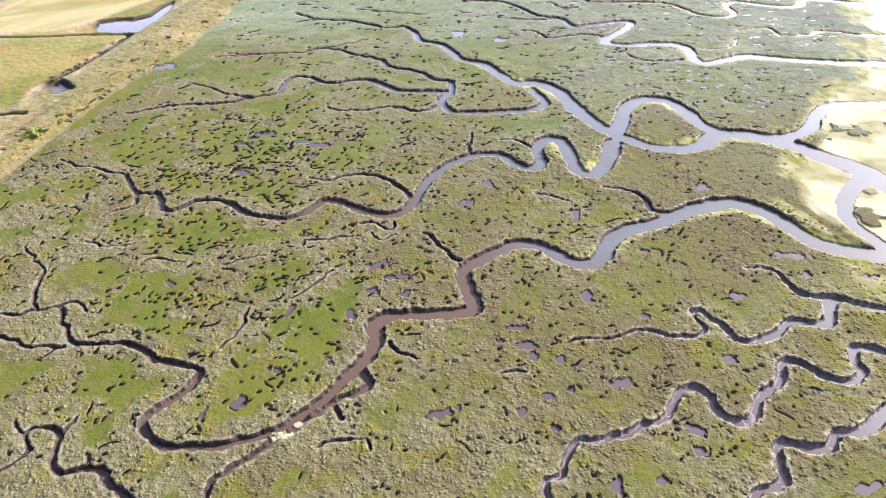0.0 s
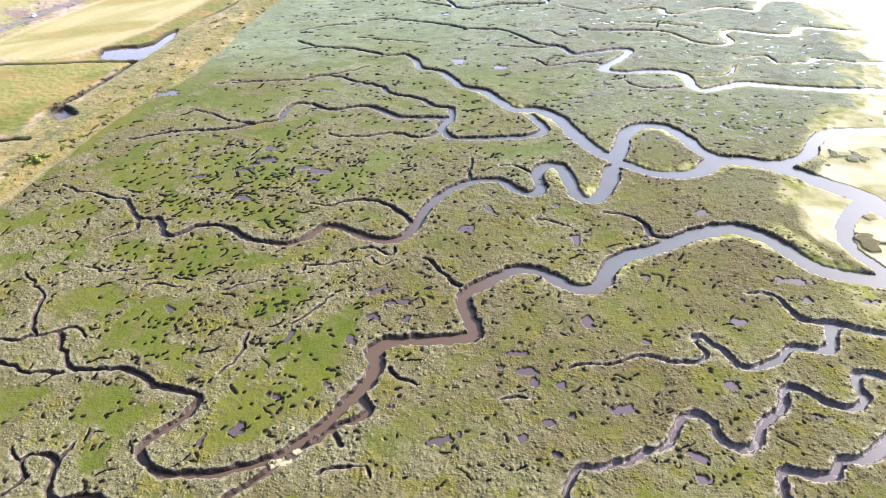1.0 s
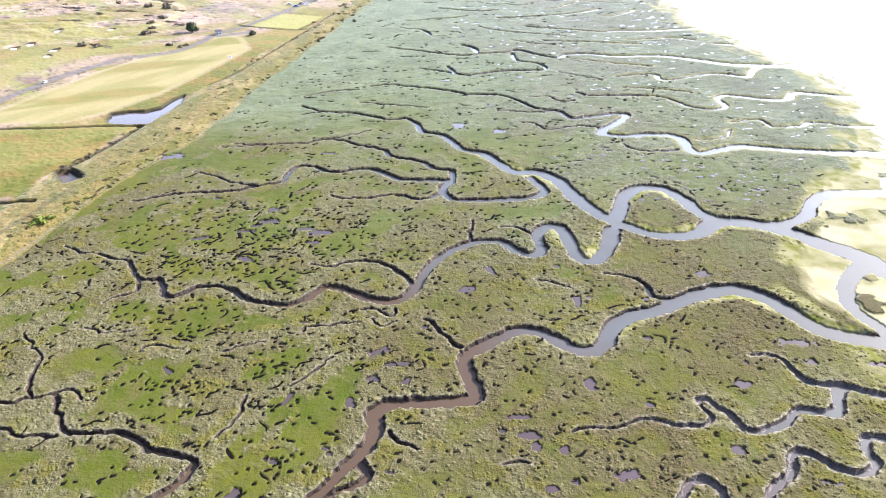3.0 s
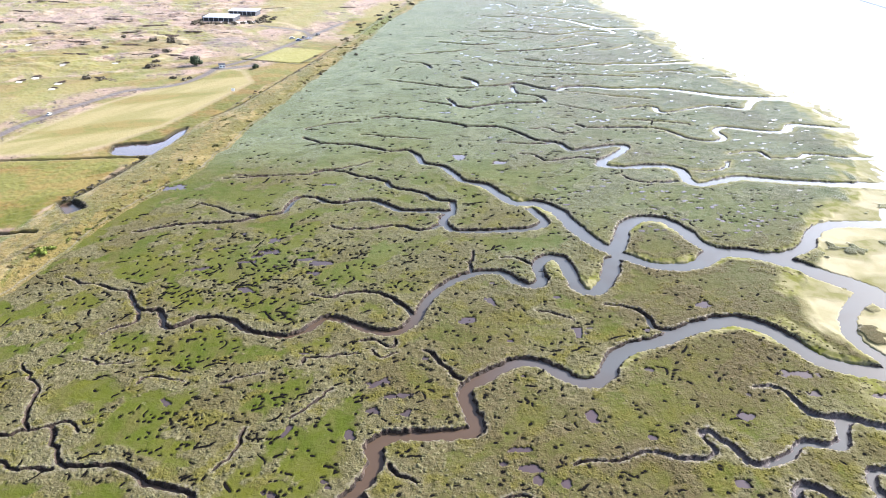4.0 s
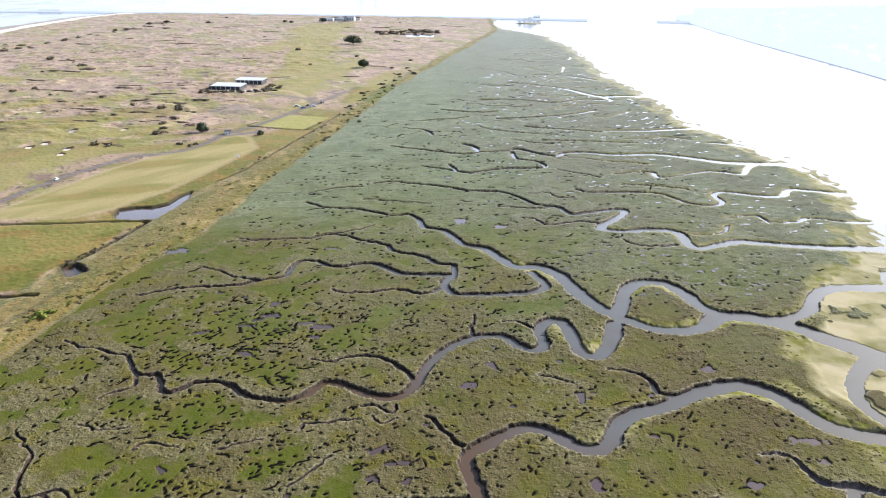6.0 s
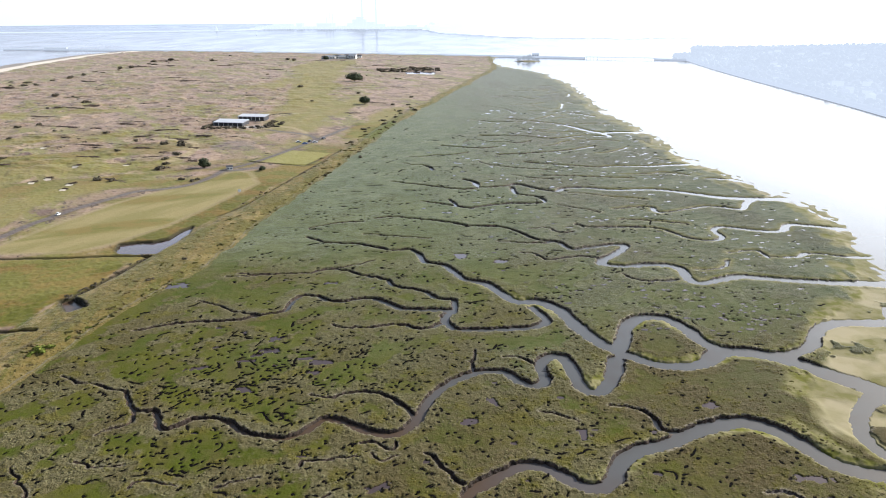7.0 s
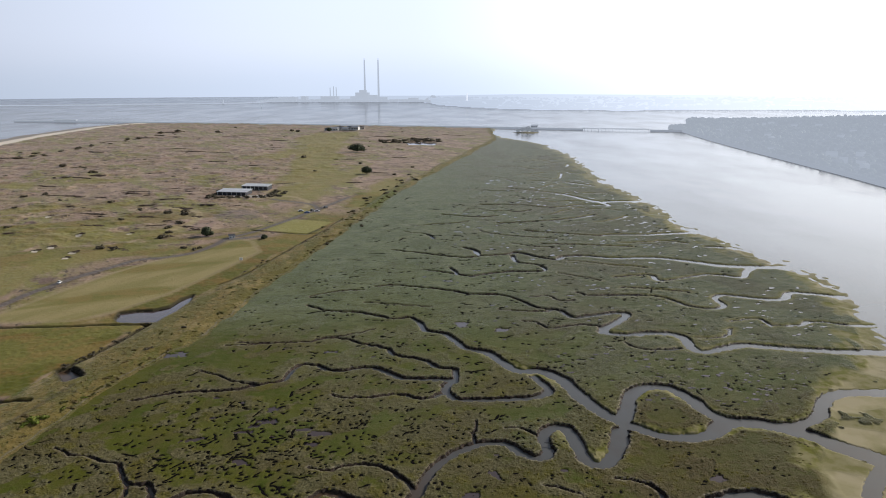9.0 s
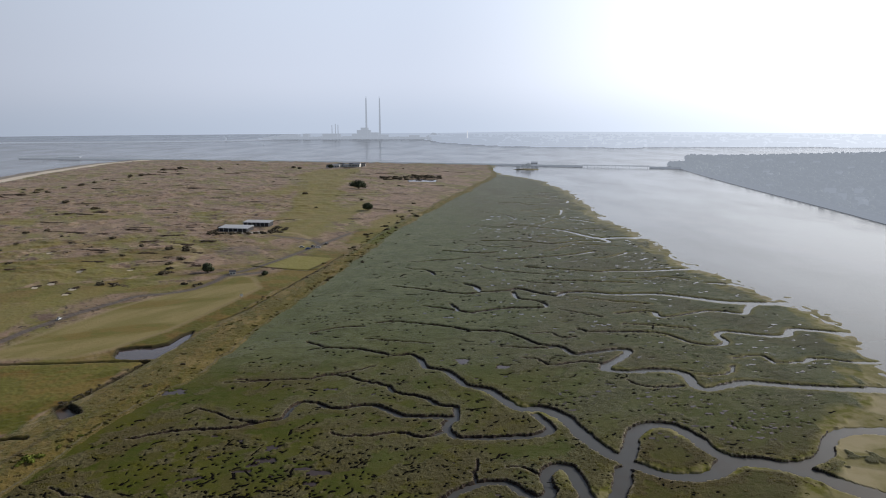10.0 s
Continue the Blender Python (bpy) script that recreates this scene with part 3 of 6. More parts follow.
creek([(4.6, 129.7), (2.0, 132.1), (-0.0, 135.5), (-2.1, 139.0), (-4.2, 141.4)], [1.6, 1.2, 0.7])  # runnel s
creek([(8.3, 181.3), (8.7, 188.3), (9.2, 193.7)], [0.9, 0.5])  # runnel t
creek([(-18.3, 83.3), (-19.7, 86.5), (-17.9, 87.6)], [1.2, 0.8])  # runnel u
creek([(-10.6, 102.8), (-8.5, 99.6), (-4.6, 98.6)], [1.2, 0.5])  # runnel v
creek([(-20.7, 77.1), (-18.9, 78.6), (-13.0, 78.9), (-11.9, 77.0)], [0.7, 0.5])  # runnel w
creek([(-20.0, 145.3), (-16.8, 144.8), (-12.7, 142.3), (-11.8, 145.3)], [0.8, 0.5])  # runnel
creek([(-33.3, 135.3), (-32.4, 138.1), (-27.7, 138.8), (-19.5, 139.9)], [0.7, 0.5])  # runnel
creek([(-17.5, 141.1), (-15.2, 138.7), (-10.9, 140.4)], [0.7, 0.4])  # runnel
creek([(-24.8, 126.6), (-29.0, 120.1), (-32.0, 116.6)], [0.6, 0.4])  # runnel
creek([(-40.7, 113.0), (-42.1, 106.0), (-44.9, 100.7)], [0.6, 0.4])  # runnel
creek([(-109.3, 177.9), (-104.7, 174.6), (-98.4, 173.0), (-91.9, 170.5), (-87.7, 169.9)], [0.5, 0.8])  # runnel
creek([(18.0, 189.7), (23.1, 189.7), (27.2, 184.7)], [0.6, 0.8])  # runnel
creek([(25.0, 159.3), (30.1, 157.9), (34.4, 154.6)], [0.6, 0.5])  # runnel
creek([(40.4, 106.1), (35.2, 103.8), (30.6, 104.1), (26.3, 102.2)], [0.7, 0.5])  # runnel
creek([(12.0, 94.0), (16.6, 94.7)], [0.6, 0.5])  # runnel
creek([(-31.5, 415.2), (-7.8, 404.3), (10.1, 396.4), (19.0, 399.0)], [0.8, 1.2])  # runnel
creek([(-11.7, 369.8), (4.9, 360.9), (14.2, 355.5)], [0.8, 1])  # runnel
creek([(-50.8, 264.3), (-37.7, 268.8), (-29.0, 274.8)], [0.7, 0.6])  # runnel
creek([(-84.9, 256.2), (-70.0, 258.6), (-59.2, 260.5)], [0.7, 0.6])  # runnel
creek([(38.2, 497.5), (66.9, 505.4), (97.1, 517.6), (114.0, 530.3)], [1.2, 1.6])  # runnel
creek([(-1.6, 532.6), (23.3, 521.8), (40.2, 526.1)], [1.2, 1])  # runnel
creek([(87.4, 721.6), (119.7, 714.0), (147.1, 684.9)], [2, 3])  # runnel
creek([(163.8, 425.1), (179.4, 420.8), (187.3, 406.9)], [1.5, 2.5])  # runnel
creek([(61.6, 432.6), (89.0, 429.6), (115.7, 425.2)], [1, 1.2])  # runnel
creek([(88.4, 336.3), (104.4, 333.4), (119.5, 328.7)], [0.8, 1])  # runnel
creek([(-37.5, 311.1), (-21.6, 307.8), (-6.1, 304.5)], [0.8, 0.6])  # runnel
creek([(123.0, 286.0), (136.4, 288.9), (137.7, 280.3)], [0.8, 1.2])  # runnel
creek([(-50.7, 128.7), (-46.5, 130.5), (-41.5, 132.0)], [0.6, 0.4])  # runnel
creek([(-69.8, 128.8), (-66.4, 130.5), (-59.2, 128.8)], [0.5, 0.4])  # runnel
creek([(-86.5, 137.7), (-78.8, 135.4), (-74.4, 136.3)], [0.5, 0.4])  # runnel
EDGE_Y = [-5000, 0, 100, 174, 195, 221, 246, 264, 281, 343, 440, 624, 868, 1241, 1600]
EDGE_X = [-420, -165, -139, -122, -117, -112, -104, -99, -96, -88, -72, -45, 8, 92, 100]
SHORE_Y = [-5000, 60, 100, 130, 154, 168, 196, 212, 240, 280, 324, 371, 417, 475, 640, 715, 933, 1149, 1293, 1400, 1545]
SHORE_X = [240, 112, 106, 101, 96, 99, 117, 122, 155, 172, 188, 184, 177, 165, 163, 152, 167, 155, 97, 80, 104]
BEACH_Y = [-5000, 600, 1106, 1344, 1600, 1731]
BEACH_X = [-760, -700, -708, -745, -756, -722]
WALL_X = [-1088, -730, -388, -114, 114]
WALL_Y = [1812, 1756, 1680, 1611, 1549]
MAIN_Y = [-5000, 600, 678, 758, 897, 1096, 1289, 1437, 1560, 1900]
MAIN_X = [700, 428, 430, 436, 443, 452, 466, 482, 530, 640]


def smooth_line(pts, widths, gap=1.5):
    """A Catmull-Rom line through the bends, cut into short steps: places and widths."""
    p = np.array(pts, dtype=float)
    w = np.interp(np.linspace(0, 1, len(p)), np.linspace(0, 1, len(widths)), widths)
    q = np.vstack([2 * p[0] - p[1], p, 2 * p[-1] - p[-2]])
    out, ws = [], []
    for k in range(len(p) - 1):
        a, b, c, d = q[k:k + 4]
        n = max(2, int(np.hypot(*(c - b)) / gap))
        t = np.arange(n)[:, None] / n
        out.append(0.5 * (2 * b + (c - a) * t + (2 * a - 5 * b + 4 * c - d) * t ** 2 + (3 * b - a - 3 * c + d) * t ** 3))
        ws.append(w[k] + (w[k + 1] - w[k]) * t[:, 0])
    return np.vstack(out + [p[-1:]]), np.concatenate(ws + [w[-1:]])


# ---- the ground, one sheet to the horizon: rows across, closer together where the drone hovers ----
rows = [-5000.0, -3000.0, -1800.0, -1000.0, -550.0, -300.0, -160.0, -90.0]
yy = -50.0
while yy < 48.0:
    rows.append(yy)
    yy += 3.0
yy = 48.0
while yy < 1930.0:
    rows.append(yy)
    yy += 0.335 * ((yy * yy + 1e4) / 2.4e4) ** 0.62 * (1.0 if yy < 600 else 1.5 if yy < 1000 else 2.6)
while yy < 5000.0:
    rows.append(yy)
    yy *= 1.03
rows = np.array(rows + [5000.0])
SIDE, MID = 22, 1080
half = 0.68 * np.sqrt(rows ** 2 + 1e4)
half = np.where(rows < 0, 90.0, half)
s = np.linspace(-1, 1, MID)
grow = (np.arange(1, SIDE + 1) / SIDE) ** 2.6
X = np.hstack([-(half[:, None] + (5000 - half[:, None]) * grow[::-1]), half[:, None] * s, half[:, None] + (5000 - half[:, None]) * grow])
Y = np.repeat(rows[:, None], X.shape[1], axis=1)
NR, NC = X.shape
near_creek = np.full(X.shape, 60.0)            # metres to the nearest creek's rim
bar = np.zeros(X.shape)                         # gentle sandy slopes inside the bends of wide creeks
silt = np.zeros(X.shape)                        # pale silt on the beds of the eastern creeks
floor_z = np.zeros(X.shape)                     # how far the creeks cut down


def window(x0, x1, y0, y1):
    """The rows and columns of the sheet that cover this stretch of the plan."""
    r0, r1 = np.searchsorted(rows, y0), np.searchsorted(rows, y1)
    if r1 <= r0:
        return None
    w = max(half[r0], half[r1 - 1])
    lo, hi = min(x0 / half[r0], x0 / half[r1 - 1]), max(x1 / half[r0], x1 / half[r1 - 1])
    c0 = SIDE + int((lo + 1) / 2 * (MID - 1)) - 1
    c1 = SIDE + int((hi + 1) / 2 * (MID - 1)) + 3
    return (slice(r0, r1), slice(max(0, c0), min(NC, c1))) if c1 > 0 and c0 < NC else None


# fine runnels wandering out over the far sward
rc = random.Random(23)
PLACED = np.vstack([smooth_line(p, w, 4.0)[0] for p, w, _ in CREEKS])
for _ in range(150):
    y = 265 + 720 * rc.random() ** 1.5
    lo, hi = np.interp(y, EDGE_Y, EDGE_X) + 18, np.interp(y, SHORE_Y, SHORE_X) - 6
    x = lo + (hi - lo) * rc.random() ** 0.8
    way, run = rc.gauss(-0.05, 0.2), []
    for _ in range(rc.randint(4, 9)):
        run.append((x, y))
        way = 0.5 * way + rc.gauss(-0.03, 0.45)
        go = rc.uniform(5, 10) * np.interp(y, [265, 900], [1.0, 2.2])
        x, y = x + go * math.cos(way), y + go * math.sin(way) * 1.5
        if x > hi or np.hypot(PLACED[:, 0] - x, (PLACED[:, 1] - y) * 0.6).min() < 6.0:
            break
    if len(run) > 3:
        CREEKS.append((run, [0.4, 0.75, 1.0], False))
        PLACED = np.vstack([PLACED, smooth_line(run, [1, 1], 4.0)[0]])
wob = (fbm(X / 2.4, Y / 2.4, 3, 2) - 0.5) * 1.0 + (vnoise(X / 0.75, Y / 0.75, 5) - 0.5) * 0.7
for pts, widths, silted in CREEKS:
    line, ws = smooth_line(pts, widths)
    # small runnels wriggle; all are a little narrower inland
    wriggle = np.clip(1.5 - ws * 0.45, 0.15, 1.0)
    line = line + np.stack([vnoise(line[:, 0] / 2.1, line[:, 1] / 2.1, 8) - 0.5, vnoise(line[:, 0] / 2.1, line[:, 1] / 2.1, 9) - 0.5], -1) * (1.7 * wriggle)[:, None]
    ws = ws * np.interp(line[:, 1], [85, 150, 210], [0.74, 0.82, 0.90]) * np.interp(line[:, 1], [280, 420], [1.0, 1.3]) * np.where(ws < 1.8, np.interp(line[:, 1], [130, 220, 420], [1.0, 1.5, 2.1]), 1.0)
    way = np.unwrap(np.arctan2(*np.gradient(line, axis=0).T[::-1]))
    kern = np.ones(7) / 7
    turn_rate = np.convolve(np.pad(np.gradient(way), 3, mode="edge"), kern, "valid") / 1.5
    for k in range(len(line) - 1):
        (ax, ay), (bx, by) = line[k], line[k + 1]
        reach = 11.0 + ws[k]
        win = window(min(ax, bx) - reach, max(ax, bx) + reach, min(ay, by) - reach, max(ay, by) + reach)
        if win is None:
            continue
        px, py = X[win] - ax, Y[win] - ay
        ex, ey = bx - ax, by - ay
        t = np.clip((px * ex + py * ey) / (ex * ex + ey * ey + 1e-9), 0, 1)
        wid = ws[k] + (ws[k + 1] - ws[k]) * t
        d = np.hypot(px - t * ex, py - t * ey) - wid * 0.5 - wob[win] * np.minimum(1.0, 0.25 + wid * 0.25)
        near_creek[win] = np.minimum(near_creek[win], d)
        # a steep turf bank, a shelf of mud, then the bed
        deep = np.minimum(0.35, 0.10 + 0.10 * wid) if silted else np.minimum(0.75, 0.30 + 0.16 * wid)
        cut = -0.72 * step(0.16, -0.16, d) - deep * step(-0.08, -0.75, d) - 0.25 * step(-0.6, -2.5, d) * (not silted)
        if silted:
            silt[win] = np.maximum(silt[win], step(0.1, -0.25, d))
        floor_z[win] = np.minimum(floor_z[win], cut)
        if ws[k] > 3.6:
            inner = np.clip(np.sign(turn_rate[k]) * (ex * py - ey * px) / (np.hypot(ex, ey) * ws[k]), 0, 1)
            bar[win] = np.maximum(bar[win], min(1.0, abs(turn_rate[k]) * 14.0) * min(1.0, (ws[k] - 3.6) / 1.6) * inner * step(3.2, 0.5, d) * (d > -1.5))

# regions
edge = np.interp(Y, EDGE_Y, EDGE_X) + (fbm(X / 9, Y / 9, 11, 3) - 0.5) * 5.0 + (fbm(X / 60, Y / 60, 14, 2) - 0.5) * 8.0
shore = np.interp(Y, SHORE_Y, SHORE_X) + (fbm(X / 14, Y / 30, 12, 3) - 0.5) * 14.0 + (fbm(X / 5, Y / 9, 15, 3) - 0.5) * np.interp(Y, [200, 300], [2.0, 16.0]) + (vnoise(X / 2.2, Y / 4.0, 16) - 0.5) * np.interp(Y, [200, 300], [1.0, 7.0])
beach = np.interp(Y, BEACH_Y, BEACH_X) + (fbm(X / 40, Y / 40, 13, 2) - 0.5) * 10.0
wall_y = np.interp(X, WALL_X, WALL_Y) - 4.0
main = np.interp(Y, MAIN_Y, MAIN_X)
off_shore = X - shore                            # metres out from the marsh's seaward edge
inland = edge - X                                # metres in from the marsh's landward edge
bank_w = np.interp(Y, [0, 310, 352, 440, 512, 1000, 1300], [27, 27, 22, 18, 13, 12, 9])
wall_d = Y - wall_y

# marsh
shrub = step(0.44, 0.61, fbm((X * 0.8 - Y * 0.6) / 9, (X * 0.6 + Y * 0.8) / 16, 21, 3) * 0.76 + fbm(X / 2.4, Y / 2.4, 22, 3) * 0.24)
shrub = np.maximum(shrub, step(7.0, 1.5, near_creek + (fbm(X / 3, Y / 3, 23, 2) - 0.5) * 5))
shrub = shrub * (1 - 0.65 * step(210, 330, Y) * step(110, 0, X - (Y - 300) * 0.12))
shrub = np.maximum(shrub, (0.22 + 0.66 * fbm(X / 5, Y / 5, 27, 3)) * step(-30, 0, X) * step(210, 150, Y))
# pale crumbs on the creek rims, stronger rightward to paint in wet glints
rim = (0.40 + 0.40 * step(10, 70, X)) * step(1.1, 0.4, near_creek) * step(-0.25, 0.1, near_creek)
fade = np.interp(Y, [0, 180, 380, 900], [1.0, 0.95, 0.45, 0.35])
bumps = (fbm(X / 1.5, Y / 1.5, 31, 3, 0.6) - 0.5) * (0.09 + 0.42 * shrub) + (fbm(X / 9, Y / 9, 34, 2) - 0.5) * 0.3
slot_cut = np.zeros(X.shape)                     # wet slots torn in the sward, filled in below
sink = 0.45 * step(-150, -25, off_shore) * step(140, 300, Y)      # the sward lies lower towards the sea
z = bumps * fade + np.minimum(floor_z, 0) - sink
z = np.where(near_creek > -0.6, z * (1 - bar) + np.minimum(z, -0.15 - 0.7 * step(2.4, -0.2, near_creek)) * bar, z)
mud = step(0.36, 0.0, near_creek) * (1 - 0.9 * np.minimum(1, bar * 1.6))
sand = np.zeros(X.shape)
algae = step(13.0, 2.0, np.abs(off_shore + 1)) * step(0.38, 0.52, fbm(X / 9, Y / 18, 64, 3)) * 0.95
# sandy rims on the widest channels near the sea
wide = step(60.0, 110.0, X) * step(3.5, 0.3, near_creek) * step(-0.5, 0.6, near_creek)
algae = np.maximum(algae, wide * 0.7)
algae = np.maximum(algae, np.minimum(1, bar * 1.8))
shrub = shrub * (1 - np.minimum(1, bar * 1.5))
out = step(-1.5, 3.0, off_shore)
flat_z = -0.52 - np.interp(Y, [200, 300], [0.009, 0.038]) * np.maximum(off_shore, 0) - 0.15 * fbm(X / 12, Y / 12, 51, 2)
z = np.where(off_shore > -1.5, z * (1 - out) + np.minimum(flat_z, flat_z + floor_z * 0.6) * out, z)
sand = out * np.interp(Y, [200, 300], [1.0, 0.7])
mud = np.where(out > 0.5, step(0.2, -0.8, near_creek), mud)
# islands of shrubs and dull green algae out on the sand
isle = out * step(0.66, 0.70, fbm(X / 7, Y / 5, 66, 3)) * step(34, 10, off_shore) * step(260, 220, Y)
z, shrub, sand = z + 0.35 * isle, np.maximum(shrub * (1 - out), isle), sand * (1 - isle)
film_ = out * step(0.46, 0.62, fbm(X / 16, Y / 12, 67, 3)) * step(45, 15, off_shore)
algae, sand = np.maximum(algae * (1 - isle), film_ * 0.8 * (1 - isle)), sand * (1 - 0.7 * film_)
tone = step(0.45, 0.62, fbm(X / 34, Y / 34, 61, 3)) * step(-60, 80, X) + 0.4 * step(120, 20, inland) * step(-400, -60, inland)

# landward bank and links
on_land = inland > 0
hump = step(0.0, 9.0, inland) * step(bank_w + 2, bank_w - 5, inland)
links = step(bank_w - 2, bank_w + 1, inland)
dunes = (fbm(X / 55, Y / 55, 71, 4) - 0.45) * 5.0 * step(60, 320, inland) + (fbm((X - Y * 0.4) / 16, (Y + X * 0.4) / 11, 72, 4, 0.6) - 0.46) * 3.4 * step(50, 170, inland) * step(380, 470, Y)
land_z = 1.1 * hump + 0.45 * links + np.maximum(dunes, -0.3) * links + (fbm(X / 1.6, Y / 1.6, 73, 2) - 0.5) * 0.35 * step(0, 2, inland)
z = np.where(on_land, land_z, z)
shrub, mud, algae = np.where(on_land, 0, shrub), np.where(on_land, 0, mud), np.where(on_land, 0, algae)
sand = np.where(on_land, 0, sand)
track = 0.7 * step(0.5, 0.15, np.abs(inland - 1.2 - 1.5 * vnoise(X / 30, Y / 30, 75))) * on_land * step(0.35, 0.5, fbm(X / 20, Y / 20, 74, 2))
# beach and sea beyond it
to_sea = beach - X
sand = np.maximum(sand, step(-2, 2, to_sea) * on_land)
z = np.where(to_sea > -4, np.minimum(z, 1.2 - 0.035 * np.maximum(to_sea, 0)), z)
wet_sand = step(24, 32, to_sea) * on_land * step(70, 60, to_sea)
# beyond the long stone wall there is sea
z = np.where((wall_d > 0) & (X < 2000), np.minimum(z, -0.4 - 0.2 * wall_d), z)
z = np.where((off_shore > 60), np.minimum(z, -2.6), z)
# mainland
in_main = (X > main) & (Y < 1880 + 0.02 * X)
rise = step(0, 5, X - main) * step(1890, 1870, Y - 0.02 * X)
z = np.where(in_main, -2.6 + 5.0 * rise + 9.0 * step(60, 700, X - main) * rise, z)
islet = step(30, 12, np.hypot((X - 164) / 1.4, Y - 1417))
z = z * (1 - islet) + 0.6 * islet
# the city's shore across the bay
CITY_X, CITY_Y = [-960, -880, -150, -80, -20, 227, 607, 1032, 1503, 5000], [3560, 3492, 3463, 3380, 2974, 2560, 2448, 2528, 2430, 2300]
city_d = Y - np.interp(X, CITY_X, CITY_Y)
in_city = (X > -960) & (city_d > 0) & ~in_main
z = np.where(in_city, -2.6 + 5.0 * step(0, 14, city_d) + 10.0 * step(300, 2600, city_d) * step(-200, 600, X), z)


# polygons of the links: mown range, greens, ponds, tracks
def inside(poly):
    """Metres inside a polygon (minus: outside), for the whole sheet, cut to a window round it."""
    P = np.array(poly, dtype=float)
    win = window(P[:, 0].min() - 12, P[:, 0].max() + 12, P[:, 1].min() - 12, P[:, 1].max() + 12)
    x, y = X[win], Y[win]
    dist, odd = np.full(x.shape, 1e9), np.zeros(x.shape, bool)
    for (ax, ay), (bx, by) in zip(P, np.roll(P, -1, axis=0)):
        ex, ey = bx - ax, by - ay
        t = np.clip(((x - ax) * ex + (y - ay) * ey) / (ex * ex + ey * ey), 0, 1)
        dist = np.minimum(dist, np.hypot(x - ax - t * ex, y - ay - t * ey))
        cross = (ay > y) != (by > y)
        odd ^= cross & (x < ax + (y - ay) * ex / (ey if ey else 1e-9))
    return win, np.where(odd, dist, -dist)


def along(pts, w):
    """Metres inside a band of that width along a line."""
    line, _ = smooth_line(pts, [w, w], 3.0)
    win = window(line[:, 0].min() - 8, line[:, 0].max() + 8, line[:, 1].min() - 8, line[:, 1].max() + 8)
    x, y = X[win], Y[win]
    dist = np.full(x.shape, 1e9)
    for (ax, ay), (bx, by) in zip(line[:-1], line[1:]):
        ex, ey = bx - ax, by - ay
        t = np.clip(((x - ax) * ex + (y - ay) * ey) / (ex * ex + ey * ey + 1e-9), 0, 1)
        dist = np.minimum(dist, np.hypot(x - ax - t * ex, y - ay - t * ey))
    return win, w / 2 - dist


RANGE = [(-200, 279), (-192, 309), (-186, 331), (-177, 361), (-166, 384), (-151, 403), (-139, 432), (-135, 444), (-123, 436), (-111, 408), (-118.6, 376), (-127, 343), (-133, 322), (-142, 305), (-147, 295), (-158, 284)]
GREEN = [(-132, 473), (-116, 512), (-81, 499), (-93, 457)]
PADDOCK = [(-190, 272), (-161, 275), (-139, 278), (-130, 268), (-133, 240), (-140, 226), (-139, 210), (-190, 206)]
PADDOCK_S = [(-190, 203), (-138, 203), (-150, 160), (-200, 150)]
POND = [(-142, 287), (-144, 295), (-138, 298), (-131, 298.5), (-125, 304), (-123.5, 316), (-121, 321), (-119.5, 310), (-121, 296), (-123.5, 283), (-131, 282), (-139, 283)]
POND_N = [(-64, 1175), (-40, 1190), (-15, 1172), (-16, 1128), (-58, 1128)]
POND_S = [(-137.4, 231.5), (-135, 233.5), (-130, 230), (-126, 225.5), (-129.5, 221)]
DITCH = [(-125, 279), (-128, 262), (-131, 247), (-135, 236), (-136, 229)]
ROAD = [(-235, 262), (-212, 288), (-203, 304), (-201, 320), (-197, 336), (-192, 353), (-184, 371), (-176, 388), (-163, 394), (-151, 404), (-144, 425), (-141, 446), (-128, 470), (-105, 540), (-85, 610)]
FAIRWAYS = [[(-78, 560), (-70, 640), (-50, 740), (-34, 760), (-40, 680), (-62, 560)], [(-155, 566), (-152, 690), (-146, 786), (-93, 776), (-104, 690), (-114, 609)],
            [(-170, 690), (-215, 1000), (-259, 1400), (-175, 1400), (-140, 1000), (-130, 696)],
            [(-320, 420), (-262, 470), (-190, 478), (-180, 452), (-235, 425), (-262, 385), (-330, 370)],
            [(-420, 500), (-330, 560), (-262, 590), (-255, 572), (-330, 530), (-420, 470)],
            [(-560, 640), (-380, 720), (-250, 760), (-245, 735), (-380, 690), (-560, 600)],
            [(-125, 516), (-120, 560), (-100, 556), (-88, 506)],
            [(-128, 613), (-117, 652), (-110, 738), (-108, 860), (-99, 860), (-96, 688), (-98, 628), (-117, 604)],
            [(-234, 876), (-238, 1052), (-262, 1315), (-240, 1348), (-205, 1052), (-203, 876)],
            [(-285, 436), (-268, 470), (-244, 508), (-208, 495), (-220, 461), (-239, 430), (-271, 412)],
            [(-244, 370), (-238, 394), (-212, 408), (-178, 414), (-193, 390), (-205, 353), (-214, 320), (-250, 310)]]
SCRUBBY = [(-82, 560), (-80, 636), (-46, 652), (-34, 613), (-53, 556)]        # dark green rough beside the bank
BARE = [(-178, 528), (-168, 548), (-147, 547), (-140, 515), (-172, 512)]       # worn brown patch

mown, green, straw, lawn = (np.zeros(X.shape) for _ in range(4))
sand, track = sand * (1 - 0.85 * wet_sand), np.maximum(track, 0.9 * wet_sand)
ragged = (fbm(X / 6, Y / 6, 81, 2) - 0.5) * 5
loose = (fbm(X / 24, Y / 60, 82, 3) - 0.5) * 50 + (fbm(X / 9, Y / 14, 84, 2) - 0.5) * 14
